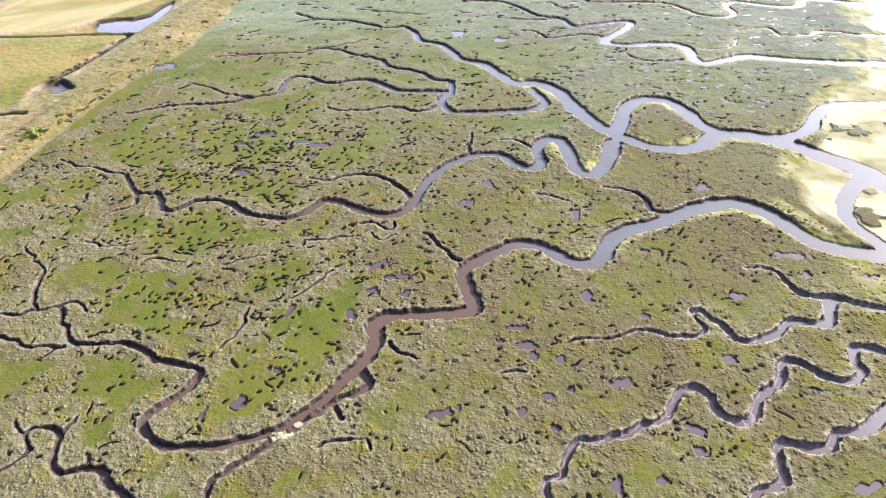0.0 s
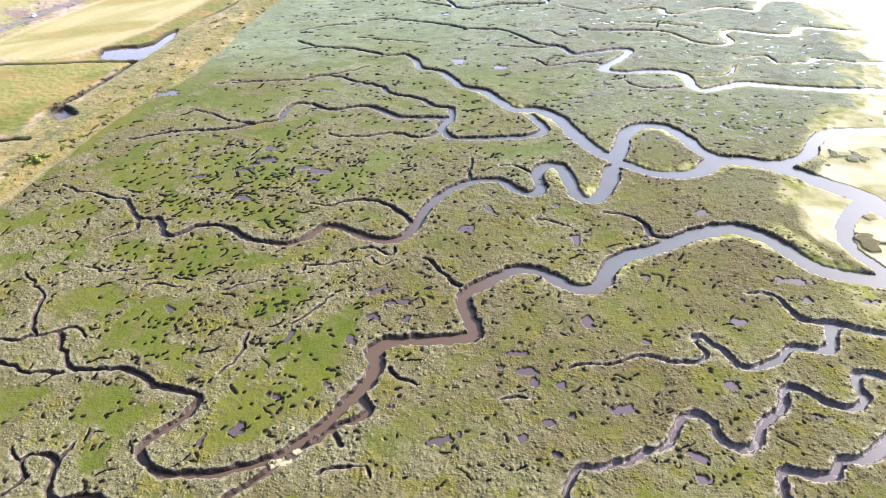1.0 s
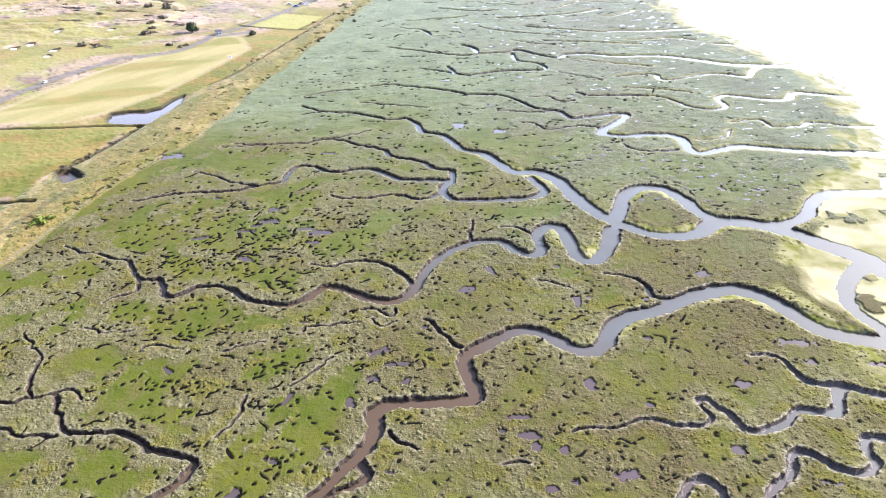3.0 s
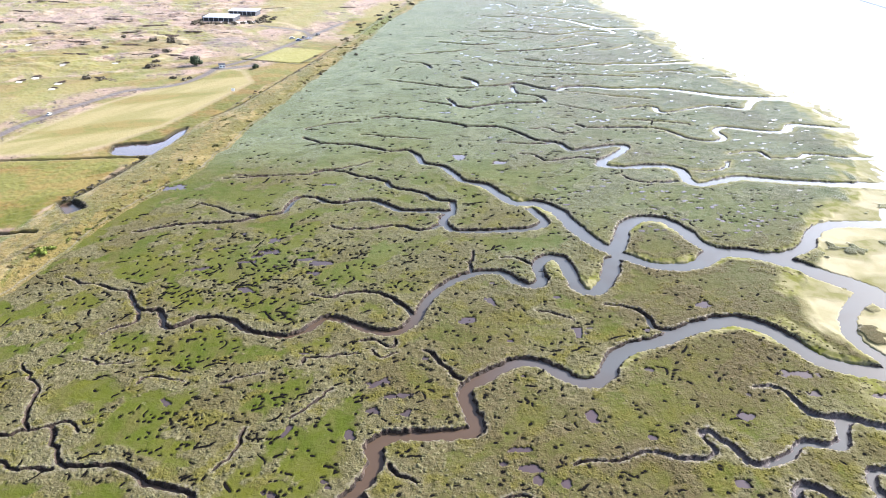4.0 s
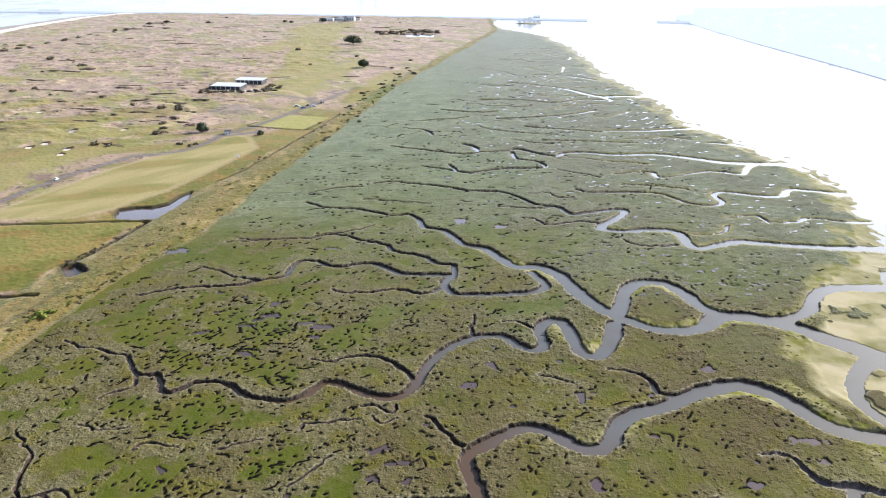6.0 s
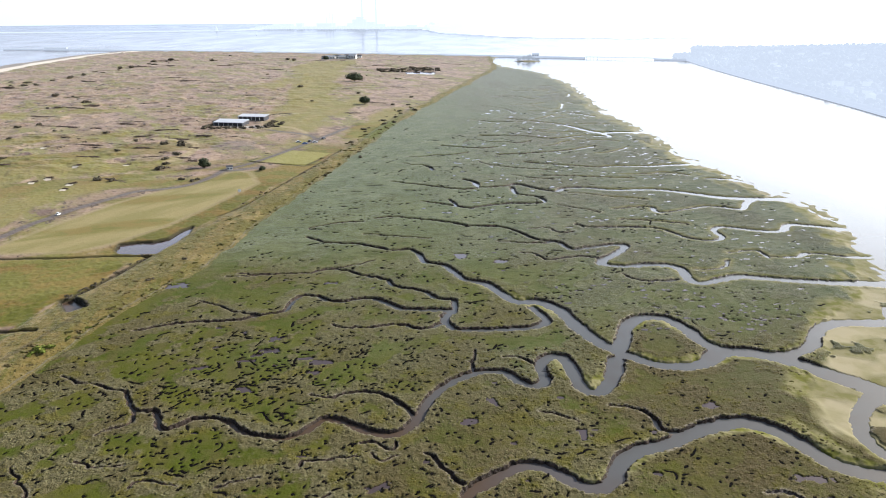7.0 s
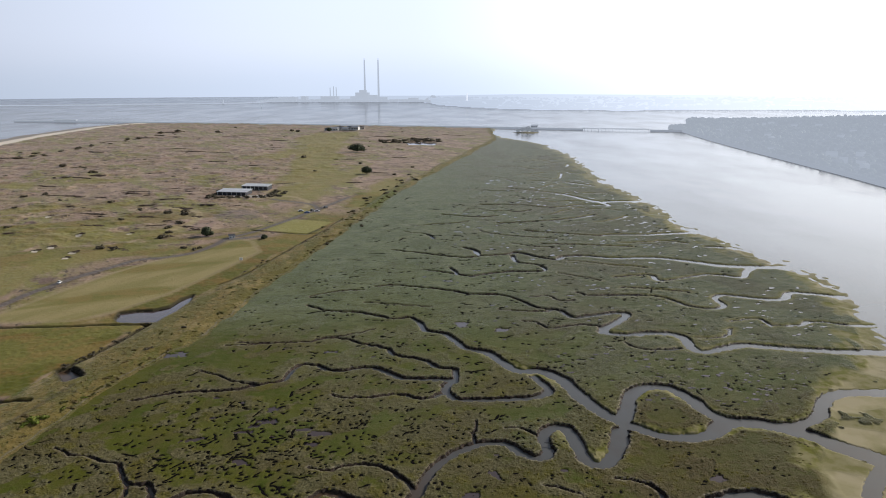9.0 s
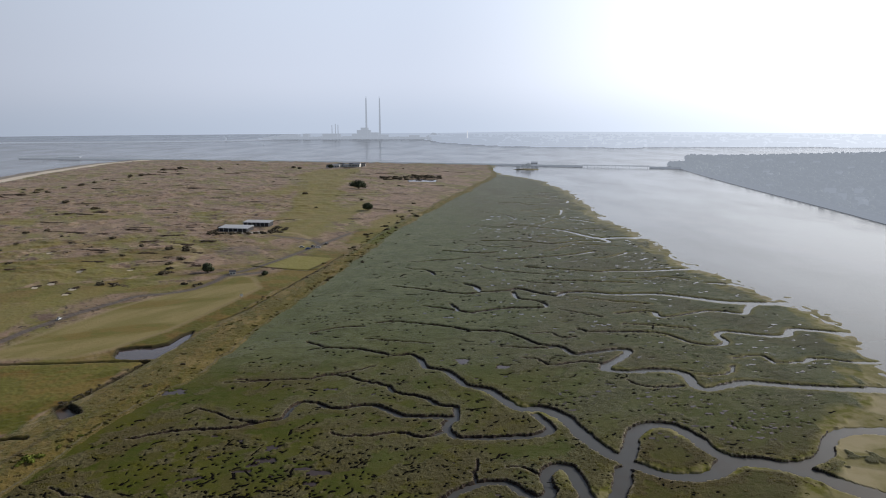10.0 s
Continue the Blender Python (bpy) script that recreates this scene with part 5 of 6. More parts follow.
# ---- low shrubs on the marsh, too many to count ----
def dome_field(name, places, sizes, heights, mat, label, cat, seed, sides=6, smooth=False):
    """Uneven little domes, joined into one mesh of stuff: a wide ring, a narrow ring and a top to each."""
    r = np.random.RandomState(seed)
    n = len(places)
    ang = np.linspace(0, 2 * np.pi, sides, endpoint=False)[None, :] + r.rand(n, 1) * 6.28
    rad = sizes[:, None] * (0.75 + 0.5 * r.rand(n, sides))
    squash = 0.65 + 0.7 * r.rand(n, 1)
    turn = r.rand(n, 1) * 3.14
    def ring(scale, lift):
        a, b = rad * scale * np.cos(ang), rad * scale * squash * np.sin(ang)
        x, y = a * np.cos(turn) - b * np.sin(turn), a * np.sin(turn) + b * np.cos(turn)
        h = heights[:, None] * lift * (0.8 + 0.4 * r.rand(n, sides))
        return np.stack([places[:, :1] + x, places[:, 1:2] + y, places[:, 2:3] + h], -1)
    low, high = ring(1.0, -0.2), ring(0.72 + 0.0 * sizes[:, None], 0.75)
    top = np.stack([places[:, 0] + (r.rand(n) - 0.5) * sizes * 0.5, places[:, 1] + (r.rand(n) - 0.5) * sizes * 0.5, places[:, 2] + heights], -1)[:, None]
    v = np.concatenate([low, high, top], axis=1)
    k = np.arange(sides)
    k1 = (k + 1) % sides
    tri = np.vstack([np.stack([k, k1, sides + k1], -1), np.stack([k, sides + k1, sides + k], -1), np.stack([sides + k, sides + k1, np.full(sides, 2 * sides)], -1)])
    faces = (np.arange(n)[:, None, None] * (2 * sides + 1) + tri[None]).reshape(-1, 3)
    ob = new(name, mesh_arrays(name, v.reshape(-1, 3), faces, mat, smooth))
    return tagged(ob, label, cat, kind="stuff")


def sample(a, x, y):
    r = np.clip(np.searchsorted(rows, y), 0, NR - 1)
    c = np.clip(SIDE + np.rint((x / half[r] + 1) / 2 * (MID - 1)).astype(int), 0, NC - 1)
    return a[r, c]


rs = np.random.RandomState(11)
N = 210000
cy = 55 + 150 * rs.rand(N) ** 1.25
cx = (rs.rand(N) * 2 - 1) * 0.68 * np.sqrt(cy ** 2 + 1e4)
keep = (sample(shrub, cx, cy) > 0.35 + 0.4 * rs.rand(N)) & (sample(mud, cx, cy) < 0.3) & (sample(inland, cx, cy) < -1) & (sample(off_shore, cx, cy) < -1)
keep &= (sample(near_creek, cx, cy) > 0.35) & (sample(slot_cut, cx, cy) < 0.05)
keep[np.cumsum(keep) > 26000] = False
cx, cy = cx[keep], cy[keep]
size = 0.14 + 0.34 * rs.rand(len(cx)) ** 1.4
dome_field("marsh_shrubs", np.stack([cx, cy, sample(z, cx, cy) - 0.02], -1), size, size * (0.16 + 0.26 * rs.rand(len(cx))), SHRUB,
           "low grey-green sea purslane shrubs crowding the creek banks", "shrubs", 12, 5, True)
# tussocks on the bank
N = 26000
cy = 150 + 500 * rs.rand(N) ** 1.6
cx = np.interp(cy, EDGE_Y, EDGE_X) - rs.rand(N) * np.interp(cy, [0, 250, 500, 1000], [21, 21, 17, 14])
keep = (sample(mud, cx, cy) < 0.3) & (sample(track, cx, cy) < 0.4)
cx, cy = cx[keep][:1600], cy[keep][:1600]
size = 0.15 + 0.3 * rs.rand(len(cx)) ** 2
dome_field("bank_tussocks", np.stack([cx, cy, sample(z, cx, cy)], -1), size, size * 0.5, REED, "dry tawny grass tussocks on the flood bank", "grass", 13, 5)


# ---- bushes and trees ----
def leaf_cloud(name, blobs, count, leaf, mat, seed):
    """Leaves: small bent quads strewn through a few egg-shaped blobs (x, y, z, rx, ry, rz), thicker towards the outside."""
    r = np.random.RandomState(seed)
    pick = r.randint(0, len(blobs), count)
    B = np.array(blobs)[pick]
    d = r.normal(size=(count, 3))
    d /= np.linalg.norm(d, axis=1)[:, None]
    c = B[:, :3] + d * B[:, 3:] * (0.45 + 0.6 * r.rand(count, 1))
    c[:, 2] = np.maximum(c[:, 2], 0.05)
    u = r.normal(size=(count, 3))
    u -= (u * d).sum(1)[:, None] * d * 0.7
    u /= np.linalg.norm(u, axis=1)[:, None]
    w = np.cross(d, u)
    s = leaf * (0.5 + r.rand(count, 1))
    v = np.stack([c - u * s - w * s * 0.6, c + u * s - w * s * 0.6, c + u * s * 0.8 + w * s * 0.7 + d * s * 0.4, c - u * s * 0.8 + w * s * 0.7], 1)
    return mesh_arrays(name, v.reshape(-1, 3), np.arange(count * 4).reshape(-1, 4), mat, False)


def bush_mesh(seed):
    r = random.Random(seed)
    blobs = [(0, 0, 0.45, 0.8, 0.8, 0.5)] + [(r.uniform(-0.9, 0.9), r.uniform(-0.6, 0.6), 0.35, r.uniform(0.4, 0.7), r.uniform(0.4, 0.6), r.uniform(0.3, 0.5)) for _ in range(4)]
    return leaf_cloud("gorse_bush", blobs, 150, 0.2, GORSE, seed)


BUSHES = [bush_mesh(k) for k in range(6)]


def bush(x, y, size, tall=1.0, label="dark rounded gorse bush on the dry links turf", mat_mesh=None):
    k = int(abs(x * 3.7 + y * 1.3)) % 6
    ob = new("gorse_bush", mat_mesh or BUSHES[k])
    ob.matrix_basis = pose(x, y, ground_z(x, y) - 0.05, 0, 0, (x * 37) % 360) @ Matrix.Diagonal((size, size, size * tall * 1.15, 1))
    return tagged(ob, label, "bush", "gorse bushes")


def tree(x, y, high, wide, seed, trunk=0.16, name="tree", label="broad dark-leaved tree standing alone on the links", leaves=700, leaf=None):
    r = random.Random(seed)
    ob = base(name, x, y, ground_z(x, y) - 0.05, r.uniform(0, 360))
    bm = bmesh.new()
    top = high * trunk
    rod(bm, (0, 0, 0), (0.1, 0, top), high * 0.035, high * 0.024)
    part("trunk", bm, BARK, ob)
    blobs = []
    for k in range(7):
        a = k * 0.9 + r.uniform(-0.3, 0.3)
        reach = wide * r.uniform(0.18, 0.34)
        tip = (math.cos(a) * reach, math.sin(a) * reach, high * r.uniform(0.28, 0.50))
        if k < 5:
            bm = bmesh.new()
            rod(bm, (0.05, 0, top * 0.95), tip, high * 0.018, high * 0.006, 6)
            part("limb", bm, BARK, ob)
        blobs.append((*tip, wide * r.uniform(0.18, 0.27), wide * r.uniform(0.18, 0.27), high * r.uniform(0.2, 0.3)))
    blobs += [(0, 0, high * 0.55, wide * 0.38, wide * 0.38, high * 0.38)] * 3
    crown = new("crown", leaf_cloud("crown", blobs, leaves * 2, high * 0.05, leaf or TREE, seed))
    crown.parent = ob
    return tagged(ob, label, "tree")


tree(-157, 451, 7.5, 8.5, 1)
tree(-117, 443, 3.6, 4.6, 3, 0.2, label="small round dark tree beside the track")
tree(-86, 769, 9.5, 13.0, 4, label="spreading dark tree on a fairway edge")
tree(-126, 1014, 14.0, 27.0, 5, label="wide dark tree clump above the links", leaves=1100)
tree(-232, 1425, 9.0, 12.0, 6, label="dark tree beside white buildings")
for x, y, sz in ((-558, 952, 6), (-547, 960, 5), (-452, 830, 7), (-389, 772, 6), (-373, 613, 4), (-362, 629, 4), (-472, 749, 3), (-331, 595, 3),
                 (-280, 580, 4), (-214, 529, 5), (-192, 476, 4.5), (-186, 461, 4), (-184, 447, 5), (-190, 492, 4), (-204, 541, 4), (-160, 417, 3),
                 (-152, 413, 3), (-201, 414, 4), (-211, 417, 4.5), (-199, 529, 5), (-150, 417, 2.5), (-188, 935, 6), (-294, 1414, 9), (-308, 1431, 9),
                 (-454, 1416, 8), (-556, 1236, 8), (-534, 1417, 8), (-554, 1058, 6)):
    bush(x, y, sz * 0.6, 0.75)
for x, y, sz in ((-408, 727, 3), (-345, 554, 3), (-239, 541, 4), (-239, 507, 3), (-343, 529, 3), (-304, 476, 3.5), (-279, 541, 3), (-104, 869, 5),
                 (-55, 761, 4), (-39, 828, 4), (-146, 786, 3), (-566, 960, 5), (-541, 1248, 8), (-556, 1386, 9)):
    bush(x, y, sz * 0.6, 0.7)
for k in range(34):
    bush(-108 + 2.9 * k + 5 * math.sin(k * 4.0), 1186 + 22 * math.sin(k * 2.3) + (24 if k > 14 else 0), 4.2 + 1.5 * math.sin(k), 0.5, "dark scrub bush by the far pond")
for x, y, sz in ((-108, 273, 1.3), (-113, 249, 1.2), (-112, 251, 0.9), (-74, 429, 1.9), (-59, 486, 2.0), (-76, 389, 1.0), (-46, 641, 2.4), (-72, 540, 2.2), (-62, 505, 1.5), (-30, 720, 3)):
    bush(x, y, sz * 0.75, 0.9, "small dark bush on the dry flood bank")
SCRUB = [leaf_cloud("bank_scrub", [(0, 0, 0.3, 0.9, 0.7, 0.35), (0.7, 0.3, 0.25, 0.5, 0.5, 0.3), (-0.6, -0.3, 0.25, 0.6, 0.4, 0.3)], 110, 0.17,
                    leaf_material("olive_scrub_leaves" if k else "tawny_scrub_leaves", *(((0.060, 0.056, 0.014), (0.115, 0.100, 0.030)) if k else ((0.105, 0.078, 0.030), (0.185, 0.140, 0.062)))), 51 + k) for k in range(2)]
rk = random.Random(61)
for _ in range(170):
    y = 150 + 480 * rk.random() ** 1.4
    in_ = rk.choice((rk.uniform(0.5, 4.0), rk.uniform(2.0, 20.0)))
    k = rk.random() < 0.55
    ob = bush(float(np.interp(y, EDGE_Y, EDGE_X)) - in_, y, rk.uniform(0.35, 1.1) * (0.8 + y / 700), 0.55, "low olive bramble scrub on the flood bank" if k else "tawny dry grass clump on the flood bank", SCRUB[int(k)])
    ob.name = "bank_scrub"
LUSH = leaf_cloud("green_bush", [(0, 0, 0.4, 0.9, 0.8, 0.45), (0.9, 0.2, 0.35, 0.6, 0.6, 0.4), (-0.8, -0.2, 0.3, 0.6, 0.5, 0.35)], 170, 0.16,
                  leaf_material("bright_bush_leaves", (0.085, 0.11, 0.014), (0.19, 0.20, 0.035)), 31)
for x, y, sz in ((-123, 191, 2.0), (-121.8, 193.6, 1.5), (-124.4, 188.6, 1.3), (-119.5, 201, 0.9), (-117, 209, 0.8)):
    bush(x, y, sz, 0.7, "bright green bramble patch on the flood bank", LUSH)
rb = random.Random(9)
for _ in range(150):
    y = 330 + 1250 * rb.random() ** 1.2
    x = np.interp(y, EDGE_Y, EDGE_X) - 26 - rb.random() ** 0.8 * np.interp(y, [330, 900, 1500], [330, 620, 640])
    if sample(mown, np.array([x]), np.array([y]))[0] + sample(green, np.array([x]), np.array([y]))[0] > 0.2 or x < np.interp(y, BEACH_Y, BEACH_X) + 15:
        continue
    bush(float(x), y, (0.5 + 1.3 * rb.random() ** 2.5) * np.interp(y, [330, 1500], [0.9, 1.9]), rb.uniform(0.3, 0.6))
# brown heather and bracken in low, wide patches on the dunes
HEATH = leaf_material("brown_heather", (0.060, 0.040, 0.032), (0.135, 0.092, 0.066))
HEATHER = []
for k in range(4):
    rq = random.Random(70 + k)
    eggs = [(rq.uniform(-1.0, 1.0), rq.uniform(-0.7, 0.7), 0.08, rq.uniform(0.3, 0.7), rq.uniform(0.25, 0.5), rq.uniform(0.15, 0.3)) for _ in range(7)] + [(0, 0, 0.08, 0.9, 0.55, 0.25)] * 3
    HEATHER.append(leaf_cloud("heather_patch", eggs, 300, 0.14, HEATH, 70 + k))


def heather(x, y, long, deep, tall=1.2):
    ob = new("heather_patch", HEATHER[int(abs(x + y)) % 4])
    ob.matrix_basis = pose(x, y, ground_z(x, y) - 0.05, 0, 0, (x * 13) % 50 - 25) @ Matrix.Diagonal((long * 0.55, deep * 0.55, tall, 1))
    return tagged(ob, "low dark brown heather patch on the dry dunes", "heather", "heather patches")


for x, y, long, deep in ((-200, 416, 17, 5), (-289, 457, 10, 6), (-211, 556, 12, 8), (-202, 503, 7, 5), (-183, 451, 7, 5), (-225, 520, 16, 5), (-252, 488, 14, 5),
                         (-268, 530, 18, 6), (-240, 565, 15, 6), (-195, 566, 12, 5), (-188, 520, 8, 5), (-172, 470, 6, 8), (-300, 560, 20, 6), (-330, 500, 14, 6)):
    heather(x, y, long, deep, 1.0)
rh = random.Random(88)
for _ in range(130):
    y = 430 + 1000 * rh.random() ** 1.5
    x = float(np.interp(y, EDGE_Y, EDGE_X)) - 60 - rh.random() * np.interp(y, [430, 900, 1500], [300, 560, 600])
    if sample_one(mown, x, y) + sample_one(green, x, y) > 0.3 or x < np.interp(y, BEACH_Y, BEACH_X) + 20:
        continue
    grow_ = np.interp(y, [430, 1400], [1.0, 2.6])
    heather(x, y, rh.uniform(5, 15) * grow_, rh.uniform(2.5, 5.5) * grow_, rh.uniform(0.7, 1.3))
# dark clumps stand in for the shaded back wall of each bunker
for bx, by, br in BUNKERS:
    bush(bx + 0.6, by + br * 1.7, br * 1.05, 0.55, "dark brown lip clump behind a sand bunker, standing in for its shade", HEATHER[int(by) % 4])
for k in range(16):
    bush(-66 + 2.0 * k + 6 * math.sin(k * 5.0), 590 + 11 * k + 9 * math.sin(k * 3.0), 1.8 + 0.9 * math.sin(k * 1.7), 0.55, "dark scrub bush beside the flood bank")
for k in range(22):
    bush(-575 + 2.5 * k + 12 * math.sin(k * 2.7), 900 + 24 * k + 8 * math.sin(k), 3.2 + 1.4 * math.sin(k * 1.9), 0.5, "dark scrub bush in a line along the dunes")
# reeds and scrub round the pond and ditch
for x, y, sz in ((-141, 294, 1.5), (-136, 297.5, 1.5), (-131, 298, 1.5), (-127, 299, 1.4), (-124, 306, 1.4), (-121, 315, 1.8), (-144, 292, 1.4), (-126, 280, 1.6), (-128, 280, 1.3),
                 (-128, 264, 1.0), (-130, 254, 1.0), (-133, 243, 1.1), (-137, 235, 1.4), (-127.5, 229, 1.5), (-125, 226, 1.2)):
    bush(x, y, sz * 0.6, 0.6, "dark scrub and reeds at the pond's edge")
rd = random.Random(41)
for k in range(34):
    t = k / 33 * (len(DITCH) - 1.001)
    (ax, ay), (bx, by) = DITCH[int(t)], DITCH[int(t) + 1]
    f = t - int(t)
    bush(ax + (bx - ax) * f - 1.2 + rd.uniform(-0.5, 0.5), ay + (by - ay) * f + rd.uniform(-0.5, 0.5), rd.uniform(0.5, 0.95), 0.6, "dark bramble scrub lining the field ditch")
for k in range(30):
    f = rd.random() ** 0.8
    bush(-112 + 30 * f + rd.gauss(0, 1.3), 338 + 130 * f + rd.uniform(-3, 3), rd.uniform(0.4, 0.9) * (1 + 0.4 * f), 0.5, "low dark scrub along the foot of the flood bank")
for k in range(26):
    f = k / 25
    bush(-144 + 24 * f + rd.gauss(0, 0.4), 292.5 + (5.5 * f if f < 0.7 else 3.9 + 44 * (f - 0.7)) + rd.uniform(-0.4, 0.8), rd.uniform(0.6, 1.0), 0.7, "dark reeds lining the pond's far bank")


# ---- buildings on the links ----
def gable_house(name, x, y, w, d, h, roof_h, turn, wall, roof, label, group="", windows=0, chimney=False, z0=None):
    """A house: walls, a pitched roof with eaves, windows along the front, a chimney."""
    ob = base(name, x, y, ground_z(x, y) - 0.15 if z0 is None else z0, turn)
    bm = box(bmesh.new(), -w / 2, -d / 2, 0, w / 2, d / 2, h)
    part("wall", bm, wall, ob)
    bm = bmesh.new()
    e = 0.4
    vs = [bm.verts.new(p) for p in ((-w / 2 - e, -d / 2 - e, h), (w / 2 + e, -d / 2 - e, h), (w / 2 + e, d / 2 + e, h), (-w / 2 - e, d / 2 + e, h),
                                    (-w / 2 - e, 0, h + roof_h), (w / 2 + e, 0, h + roof_h))]
    for f in ((0, 1, 5, 4), (2, 3, 4, 5), (0, 4, 3), (1, 2, 5), (3, 2, 1, 0)):
        bm.faces.new([vs[k] for k in f])
    rf = part("roof", bm, roof, ob)
    if chimney:
        part("chimney", box(bmesh.new(), w * 0.2, -0.5, h + roof_h * 0.5, w * 0.2 + 1.0, 0.5, h + roof_h + 1.2), wall, rf)
    for k in range(windows):
        cx = -w / 2 + (k + 0.5) * w / windows
        part("window", box(bmesh.new(), cx - w / windows * 0.3, -d / 2 - 0.06, h * 0.35, cx + w / windows * 0.3, -d / 2 + 0.05, h * 0.75), GLASS, ob)
    return tagged(ob, label, "building", group)


def shed(x, y, w, d, h, turn, label):
    """A long low shed: dark open bays under a pale, slightly sloping sheet roof."""
    ob = base("golf_shed", x, y, ground_z(x, y) - 0.2, turn)
    part("rear_wall", box(bmesh.new(), -w / 2, d / 2 - 0.25, 0, w / 2, d / 2, h), WHITE, ob)
    for sx in (-1, 1):
        part("end_wall", box(bmesh.new(), sx * w / 2 - 0.15, -d / 2, 0, sx * w / 2 + 0.15, d / 2 - 0.26, h - 0.1), DARK, ob)
    part("front_wall", box(bmesh.new(), -w / 2 + 0.2, -d / 2 + 0.3, 0, w / 2 - 0.2, -d / 2 + 0.5, h - 0.2), DARK, ob)
    n = 6
    for k in range(n + 1):
        px = -w / 2 + 0.3 + k * (w - 0.6) / n
        part("post", box(bmesh.new(), px - 0.12, -d / 2, 0, px + 0.12, -d / 2 + 0.24, h - 0.1), WHITE, ob)
    bm = box(bmesh.new(), -w / 2 - 0.6, -d / 2 - 0.8, h, w / 2 + 0.6, d / 2 + 0.5, h + 0.3, 0.05)
    for v in bm.verts:
        v.co.z += (v.co.y + d / 2) * 0.06
    part("roof", bm, ROOF, ob)
    return tagged(ob, label, "building")


shed(-190, 628, 27, 14, 3.3, -8, "long pale-roofed golf building with dark open front")
shed(-177, 655, 25, 11, 3.6, -8, "second pale-roofed shed behind the golf building")
yard = sheet("gravel_yard", -188, 606, -158, 619, 0.0, GRAVEL, 12, 8)
for v in yard.data.vertices:
    v.co.z = ground_z(v.co.x, v.co.y) + 0.12
tagged(yard, "pale gravel yard in front of the golf building", "yard", kind="structure")
for k in range(14):
    a = k / 13
    bush(-206 + 56 * a, 603 + 4 * math.sin(k * 2.1) + 12 * a * a, 2.6, 0.6, "dark clipped hedge bush round the golf building")
for k in range(10):
    bush(-207 - 1.5 * math.sin(k), 608 + 4.5 * k, 2.4, 0.5, "dark clipped hedge bush round the golf building")
    bush(-153 + 6 * math.sin(k * 2.0), 612 + 4.0 * k, 2.6, 0.5, "dark clipped hedge bush round the golf building")
gable_house("golf_hut", -139, 446, 3.6, 3, 2.0, 1.0, 20, WHITE, SLATE, "small white hut with a dark slate roof by the track", windows=2)
for k, (x, y) in enumerate(((-241, 1463), (-228, 1466), (-217, 1474), (-205, 1464), (-193, 1468), (-184, 1462), (-174, 1474))):
    gable_house("shore_house", x, y, 11 + (k * 5) % 7, 8, 4 + k % 3, 2.5, k * 17 % 40 - 20, WHITE, ROOF if k % 2 else SLATE,
                "white rendered house near the end of the links", "houses by the wall", 3, k % 2 == 0)


def car(x, y, turn, paint):
    ob = base("parked_car", x, y, ground_z(x, y) + 0.02, turn)
    bm = box(bmesh.new(), -2.1, -0.88, 0.3, 2.1, 0.88, 0.85, 0.12)
    part("body", bm, PAINT[paint], ob)
    bm = box(bmesh.new(), -1.3, -0.78, 0.85, 1.0, 0.78, 1.45, 0.15)
    for v in bm.verts:
        if v.co.z > 1.2:
            v.co.x *= 0.78
    part("cabin", bm, GLASS, ob)
    part("roof_panel", box(bmesh.new(), -0.95, -0.7, 1.455, 0.72, 0.7, 1.5, 0.02), PAINT[paint], ob)
    for wx in (-1.3, 1.3):
        for wy in (-0.86, 0.86):
            part("wheel", rod(bmesh.new(), (wx, wy - 0.11, 0.32), (wx, wy + 0.11, 0.32), 0.32, 0.32, 12), RUBBER, ob)
    return tagged(ob, f"{paint} car parked on the gravel track of the links", "car", "parked cars")


for k, (x, y, turn) in enumerate(((-113, 541, 20), (-107, 535, 15), (-105, 545, 80), (-100, 540, 22), (-96, 556, 70))):
    car(x, y, turn, ("silver", "blue", "dark", "white", "dark")[k])
buggy = car(-195, 340, 80, "white")
buggy.matrix_basis = buggy.matrix_basis @ Matrix.Diagonal((0.6, 0.7, 0.95, 1))
buggy.name = "golf_buggy"
tagged(buggy, "small white golf buggy on the grey track", "golf buggy")
buggy["group"] = "buggies"
marker = base("range_marker", -116, 386, ground_z(-116, 386))
part("post", rod(bmesh.new(), (0, 0, 0), (0, 0, 1.1), 0.06, 0.06), WHITE, marker)
part("board", box(bmesh.new(), -0.9, -0.08, 0.5, 0.9, 0.08, 1.9, 0.04), WHITE, marker)
tagged(marker, "plain white distance board on the mown range", "sign")


# ---- the stone wall, the bridge and the islet ----
def stone_bank(name, pts, top, wide, label, low=-3.0, mat=None):
    """A long wall with sloping sides along a line."""
    line, _ = smooth_line(pts, [1, 1], 20.0)
    t = np.gradient(line, axis=0)
    nrm = np.stack([-t[:, 1], t[:, 0]], -1) / np.linalg.norm(t, axis=1)[:, None]
    rings = [np.hstack([line + nrm * o, np.full((len(line), 1), h)]) for o, h in ((-wide * 0.9, low), (-wide / 2, top), (wide / 2, top), (wide * 0.9, low))]
    v = np.stack(rings, 1)
    i = np.arange(v.shape[0] * 4).reshape(-1, 4)
    q = np.concatenate([np.stack([i[:-1, k], i[1:, k], i[1:, k + 1], i[:-1, k + 1]], -1) for k in range(3)])
    return tagged(new(name, mesh_arrays(name, v.reshape(-1, 3), q, mat or STONE, False)), label, "sea wall", kind="structure")


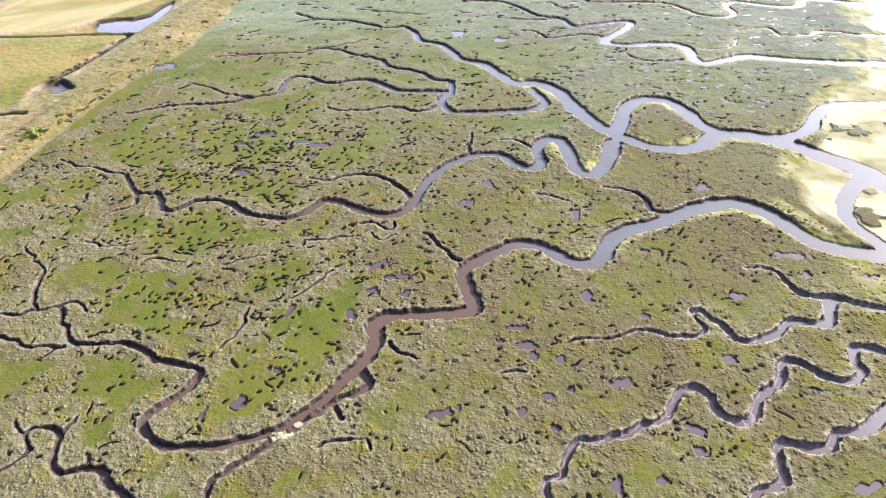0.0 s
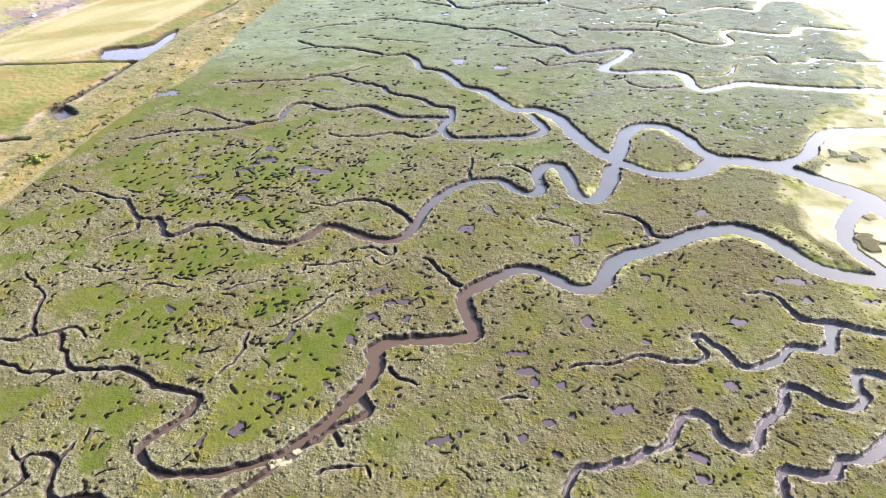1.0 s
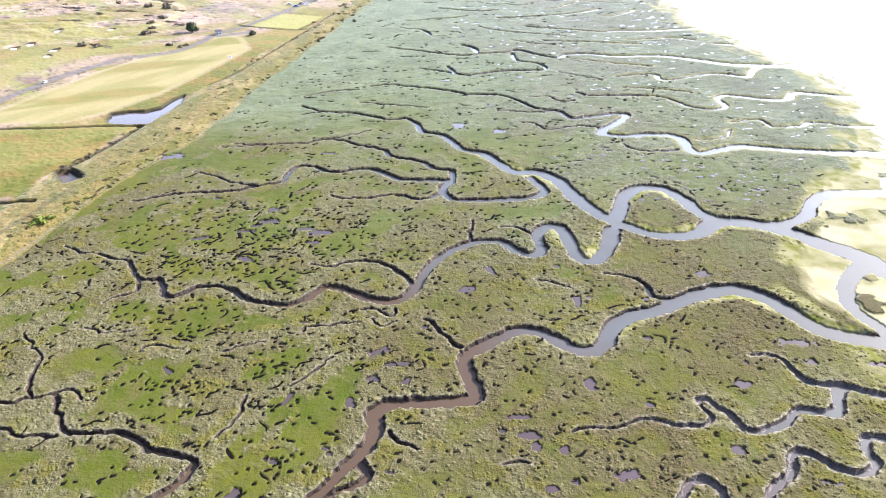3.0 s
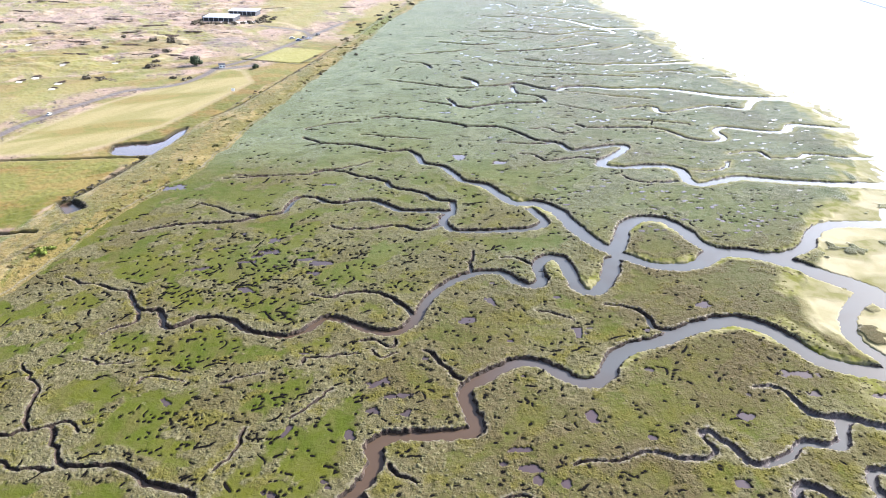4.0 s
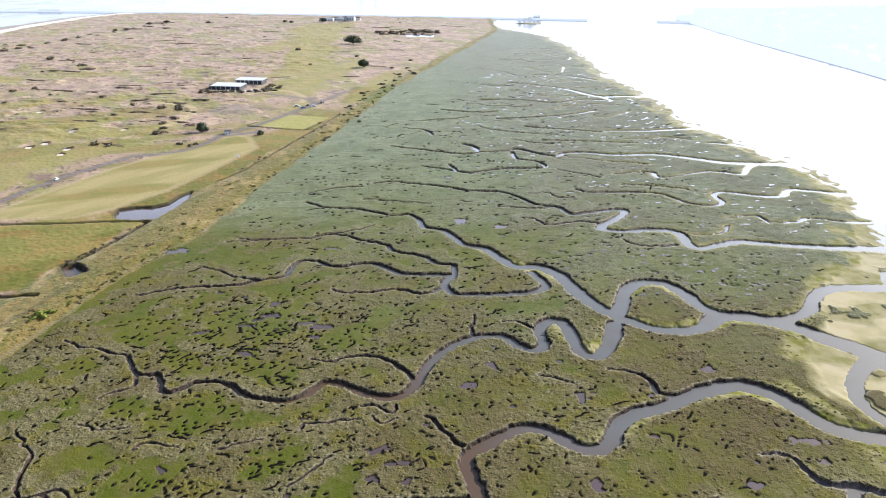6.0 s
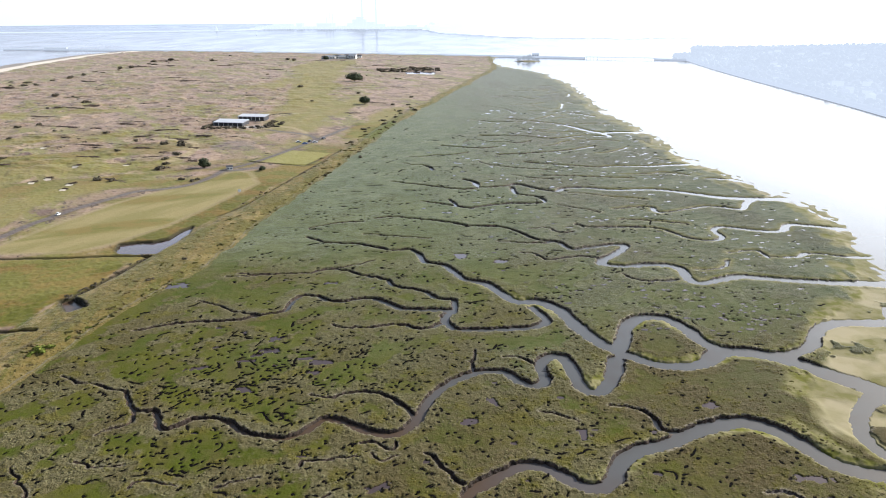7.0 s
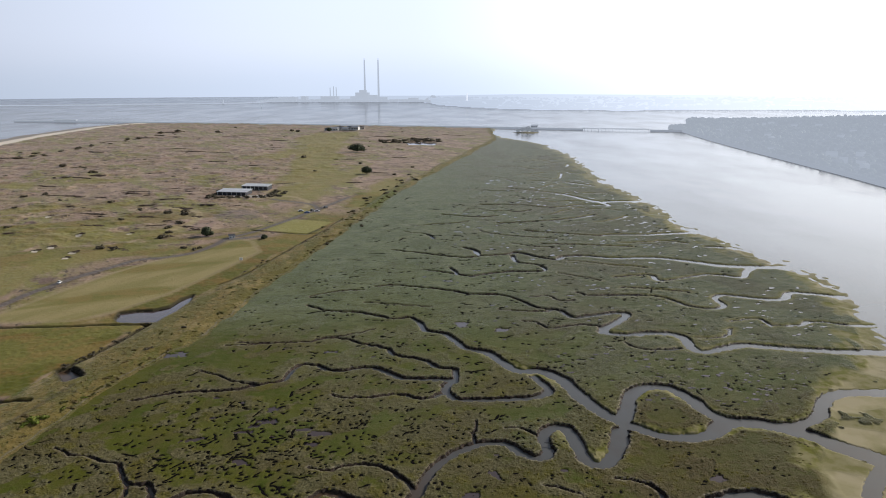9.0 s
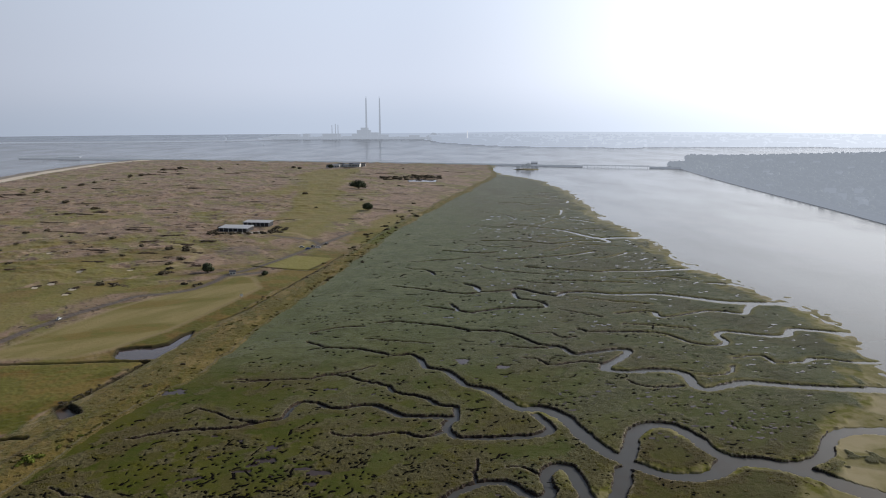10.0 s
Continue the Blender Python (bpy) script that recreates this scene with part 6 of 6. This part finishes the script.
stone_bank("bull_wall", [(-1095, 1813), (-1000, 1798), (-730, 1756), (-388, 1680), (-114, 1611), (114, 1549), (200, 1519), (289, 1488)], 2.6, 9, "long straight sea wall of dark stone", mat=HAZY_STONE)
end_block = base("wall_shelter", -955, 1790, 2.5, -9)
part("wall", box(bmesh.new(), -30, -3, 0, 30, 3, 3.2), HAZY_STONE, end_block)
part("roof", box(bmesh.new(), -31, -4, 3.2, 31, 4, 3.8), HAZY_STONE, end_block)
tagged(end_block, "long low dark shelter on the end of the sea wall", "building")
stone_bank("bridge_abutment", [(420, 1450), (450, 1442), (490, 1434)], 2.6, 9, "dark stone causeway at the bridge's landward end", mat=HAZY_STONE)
bridge = base("timber_bridge", 289, 1488, 0, math.degrees(math.atan2(-38, 131)))
LEN = 136.4
part("deck", box(bmesh.new(), 0, -3.5, 2.3, LEN, 3.5, 2.9), HAZY_STONE, bridge)
for sy in (-3.4, 3.4):
    part("rail", box(bmesh.new(), 0, sy - 0.1, 3.8, LEN, sy + 0.1, 4.1), HAZY_STONE, bridge)
for k in range(19):
    for sy in (-3.2, 3.2):
        part("pile", rod(bmesh.new(), (3.8 + k * 7.16, sy, -3), (3.8 + k * 7.16, sy, 3.8), 0.35, 0.3, 6), HAZY_STONE, bridge)
tagged(bridge, "weathered timber bridge on piles joining island and mainland", "bridge")
for k, (x, y, h) in enumerate(((146, 1418, 9), (156, 1412, 11), (166, 1416, 14), (176, 1420, 8), (186, 1424, 6))):
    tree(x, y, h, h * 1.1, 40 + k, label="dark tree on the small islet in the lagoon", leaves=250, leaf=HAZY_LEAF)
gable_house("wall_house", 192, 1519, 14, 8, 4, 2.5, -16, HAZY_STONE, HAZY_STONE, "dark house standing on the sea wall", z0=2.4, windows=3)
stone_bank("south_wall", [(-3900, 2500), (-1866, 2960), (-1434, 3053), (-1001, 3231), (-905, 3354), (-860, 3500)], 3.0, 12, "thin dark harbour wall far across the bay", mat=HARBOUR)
light = base("lighthouse", -1001, 3231, 2.5)
part("tower", rod(bmesh.new(), (0, 0, 0), (0, 0, 11), 4, 3, 12), STACK, light)
part("lantern", rod(bmesh.new(), (0, 0, 11), (0, 0, 15), 2.2, 1.6, 12), STACK, light)
part("cap", rod(bmesh.new(), (0, 0, 15), (0, 0, 17), 2.4, 0.3, 12), STACK, light)
tagged(light, "small hazy lighthouse on the harbour wall", "lighthouse")
buoy = base("channel_buoy", -718, 2798, WATER)
part("float", rod(bmesh.new(), (0, 0, -0.5), (0, 0, 2), 3, 2.6, 12), STACK, buoy)
part("mast", rod(bmesh.new(), (0, 0, 2), (0, 0, 9), 1.6, 0.8, 8), STACK, buoy)
tagged(buoy, "dark channel buoy floating in the bay", "buoy")

# ---- mainland across the lagoon ----
stone_bank("promenade_wall", [(x - 2, y) for x, y in zip(MAIN_X[1:8], MAIN_Y[1:8])], 1.4, 1.2, "grey promenade sea wall along the mainland shore", mat=FAR_ROOF)
N = 10000
my = 560 + 1330 * rs.rand(N)
mx = np.interp(my, MAIN_Y, MAIN_X) + 8 + 1000 * rs.rand(N) ** 1.25
mz = np.array([ground_z(a, b) for a, b in zip(mx, my)])
size = 2.4 + 3.0 * rs.rand(N) ** 2
mx[:160], my[:160] = 482 + 60 * rs.rand(160), 1425 + 95 * rs.rand(160)
mz[:160], size[:160] = 1.5, 5 + 4 * rs.rand(160)
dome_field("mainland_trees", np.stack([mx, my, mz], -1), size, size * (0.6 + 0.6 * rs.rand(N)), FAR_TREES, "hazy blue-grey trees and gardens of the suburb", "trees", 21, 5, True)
for k in range(46):
    y = 600 + 1240 * rb.random()
    x = float(np.interp(y, MAIN_Y, MAIN_X)) + 22 + 700 * rb.random() ** 1.5
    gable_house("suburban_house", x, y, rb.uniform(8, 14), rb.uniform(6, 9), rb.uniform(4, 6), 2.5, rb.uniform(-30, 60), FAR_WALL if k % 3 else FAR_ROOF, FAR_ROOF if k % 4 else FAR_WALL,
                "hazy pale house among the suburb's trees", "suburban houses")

# ---- the power station and the city's shore ----
station = base("power_station", -393, 3540, 0)
for x, y in ((0, 0), (66, 10)):
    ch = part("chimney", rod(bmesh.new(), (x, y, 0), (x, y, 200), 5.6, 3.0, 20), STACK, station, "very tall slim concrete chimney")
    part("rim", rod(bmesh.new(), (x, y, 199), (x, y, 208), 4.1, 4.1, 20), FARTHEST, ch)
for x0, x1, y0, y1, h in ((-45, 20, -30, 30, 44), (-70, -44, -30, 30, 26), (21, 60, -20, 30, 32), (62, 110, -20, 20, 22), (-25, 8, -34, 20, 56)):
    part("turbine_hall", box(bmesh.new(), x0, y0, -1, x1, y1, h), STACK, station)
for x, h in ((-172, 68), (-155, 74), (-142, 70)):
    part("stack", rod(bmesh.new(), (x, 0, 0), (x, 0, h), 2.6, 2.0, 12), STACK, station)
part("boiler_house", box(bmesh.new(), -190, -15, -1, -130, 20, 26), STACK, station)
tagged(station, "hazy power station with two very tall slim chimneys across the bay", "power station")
tower = base("white_tower", 92, 2960, 0)
part("shaft", rod(bmesh.new(), (0, 0, 0), (0, 0, 50), 3.2, 2.4, 14), WHITE_FAR, tower)
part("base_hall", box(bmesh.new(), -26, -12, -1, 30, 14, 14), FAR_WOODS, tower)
tagged(tower, "slim pale tower above a low hall on the hazy far shore", "tower")
N = 5000
qx = -900 + 3900 * rs.rand(N)
qy = np.interp(qx, CITY_X, CITY_Y) + 12 + 1500 * rs.rand(N) ** 2.2 * np.where(qx < -100, 0.1, 1.0)
qz = np.array([ground_z(a, b) for a, b in zip(qx, qy)])
size = 4 + 8 * rs.rand(N) ** 2
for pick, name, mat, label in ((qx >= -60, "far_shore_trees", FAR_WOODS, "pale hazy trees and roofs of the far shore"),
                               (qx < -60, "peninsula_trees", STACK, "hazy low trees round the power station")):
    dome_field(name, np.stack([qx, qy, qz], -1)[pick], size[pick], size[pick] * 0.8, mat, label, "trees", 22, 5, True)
for k in range(60):
    x = -850 + 3300 * rb.random() ** 1.2
    y = float(np.interp(x, CITY_X, CITY_Y)) + 25 + (900 if x > -50 else 60) * rb.random()
    w, h = rb.uniform(25, 80), rb.uniform(8, 24)
    ob = base("dock_building", x, y, ground_z(x, y) - 0.5, rb.uniform(-20, 20))
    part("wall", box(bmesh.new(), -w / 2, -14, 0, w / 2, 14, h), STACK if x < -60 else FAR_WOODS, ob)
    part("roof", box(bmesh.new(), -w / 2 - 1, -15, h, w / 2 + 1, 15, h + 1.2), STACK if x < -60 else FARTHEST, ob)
    tagged(ob, "pale hazy dockland block on the far shore", "building", "dockland blocks")
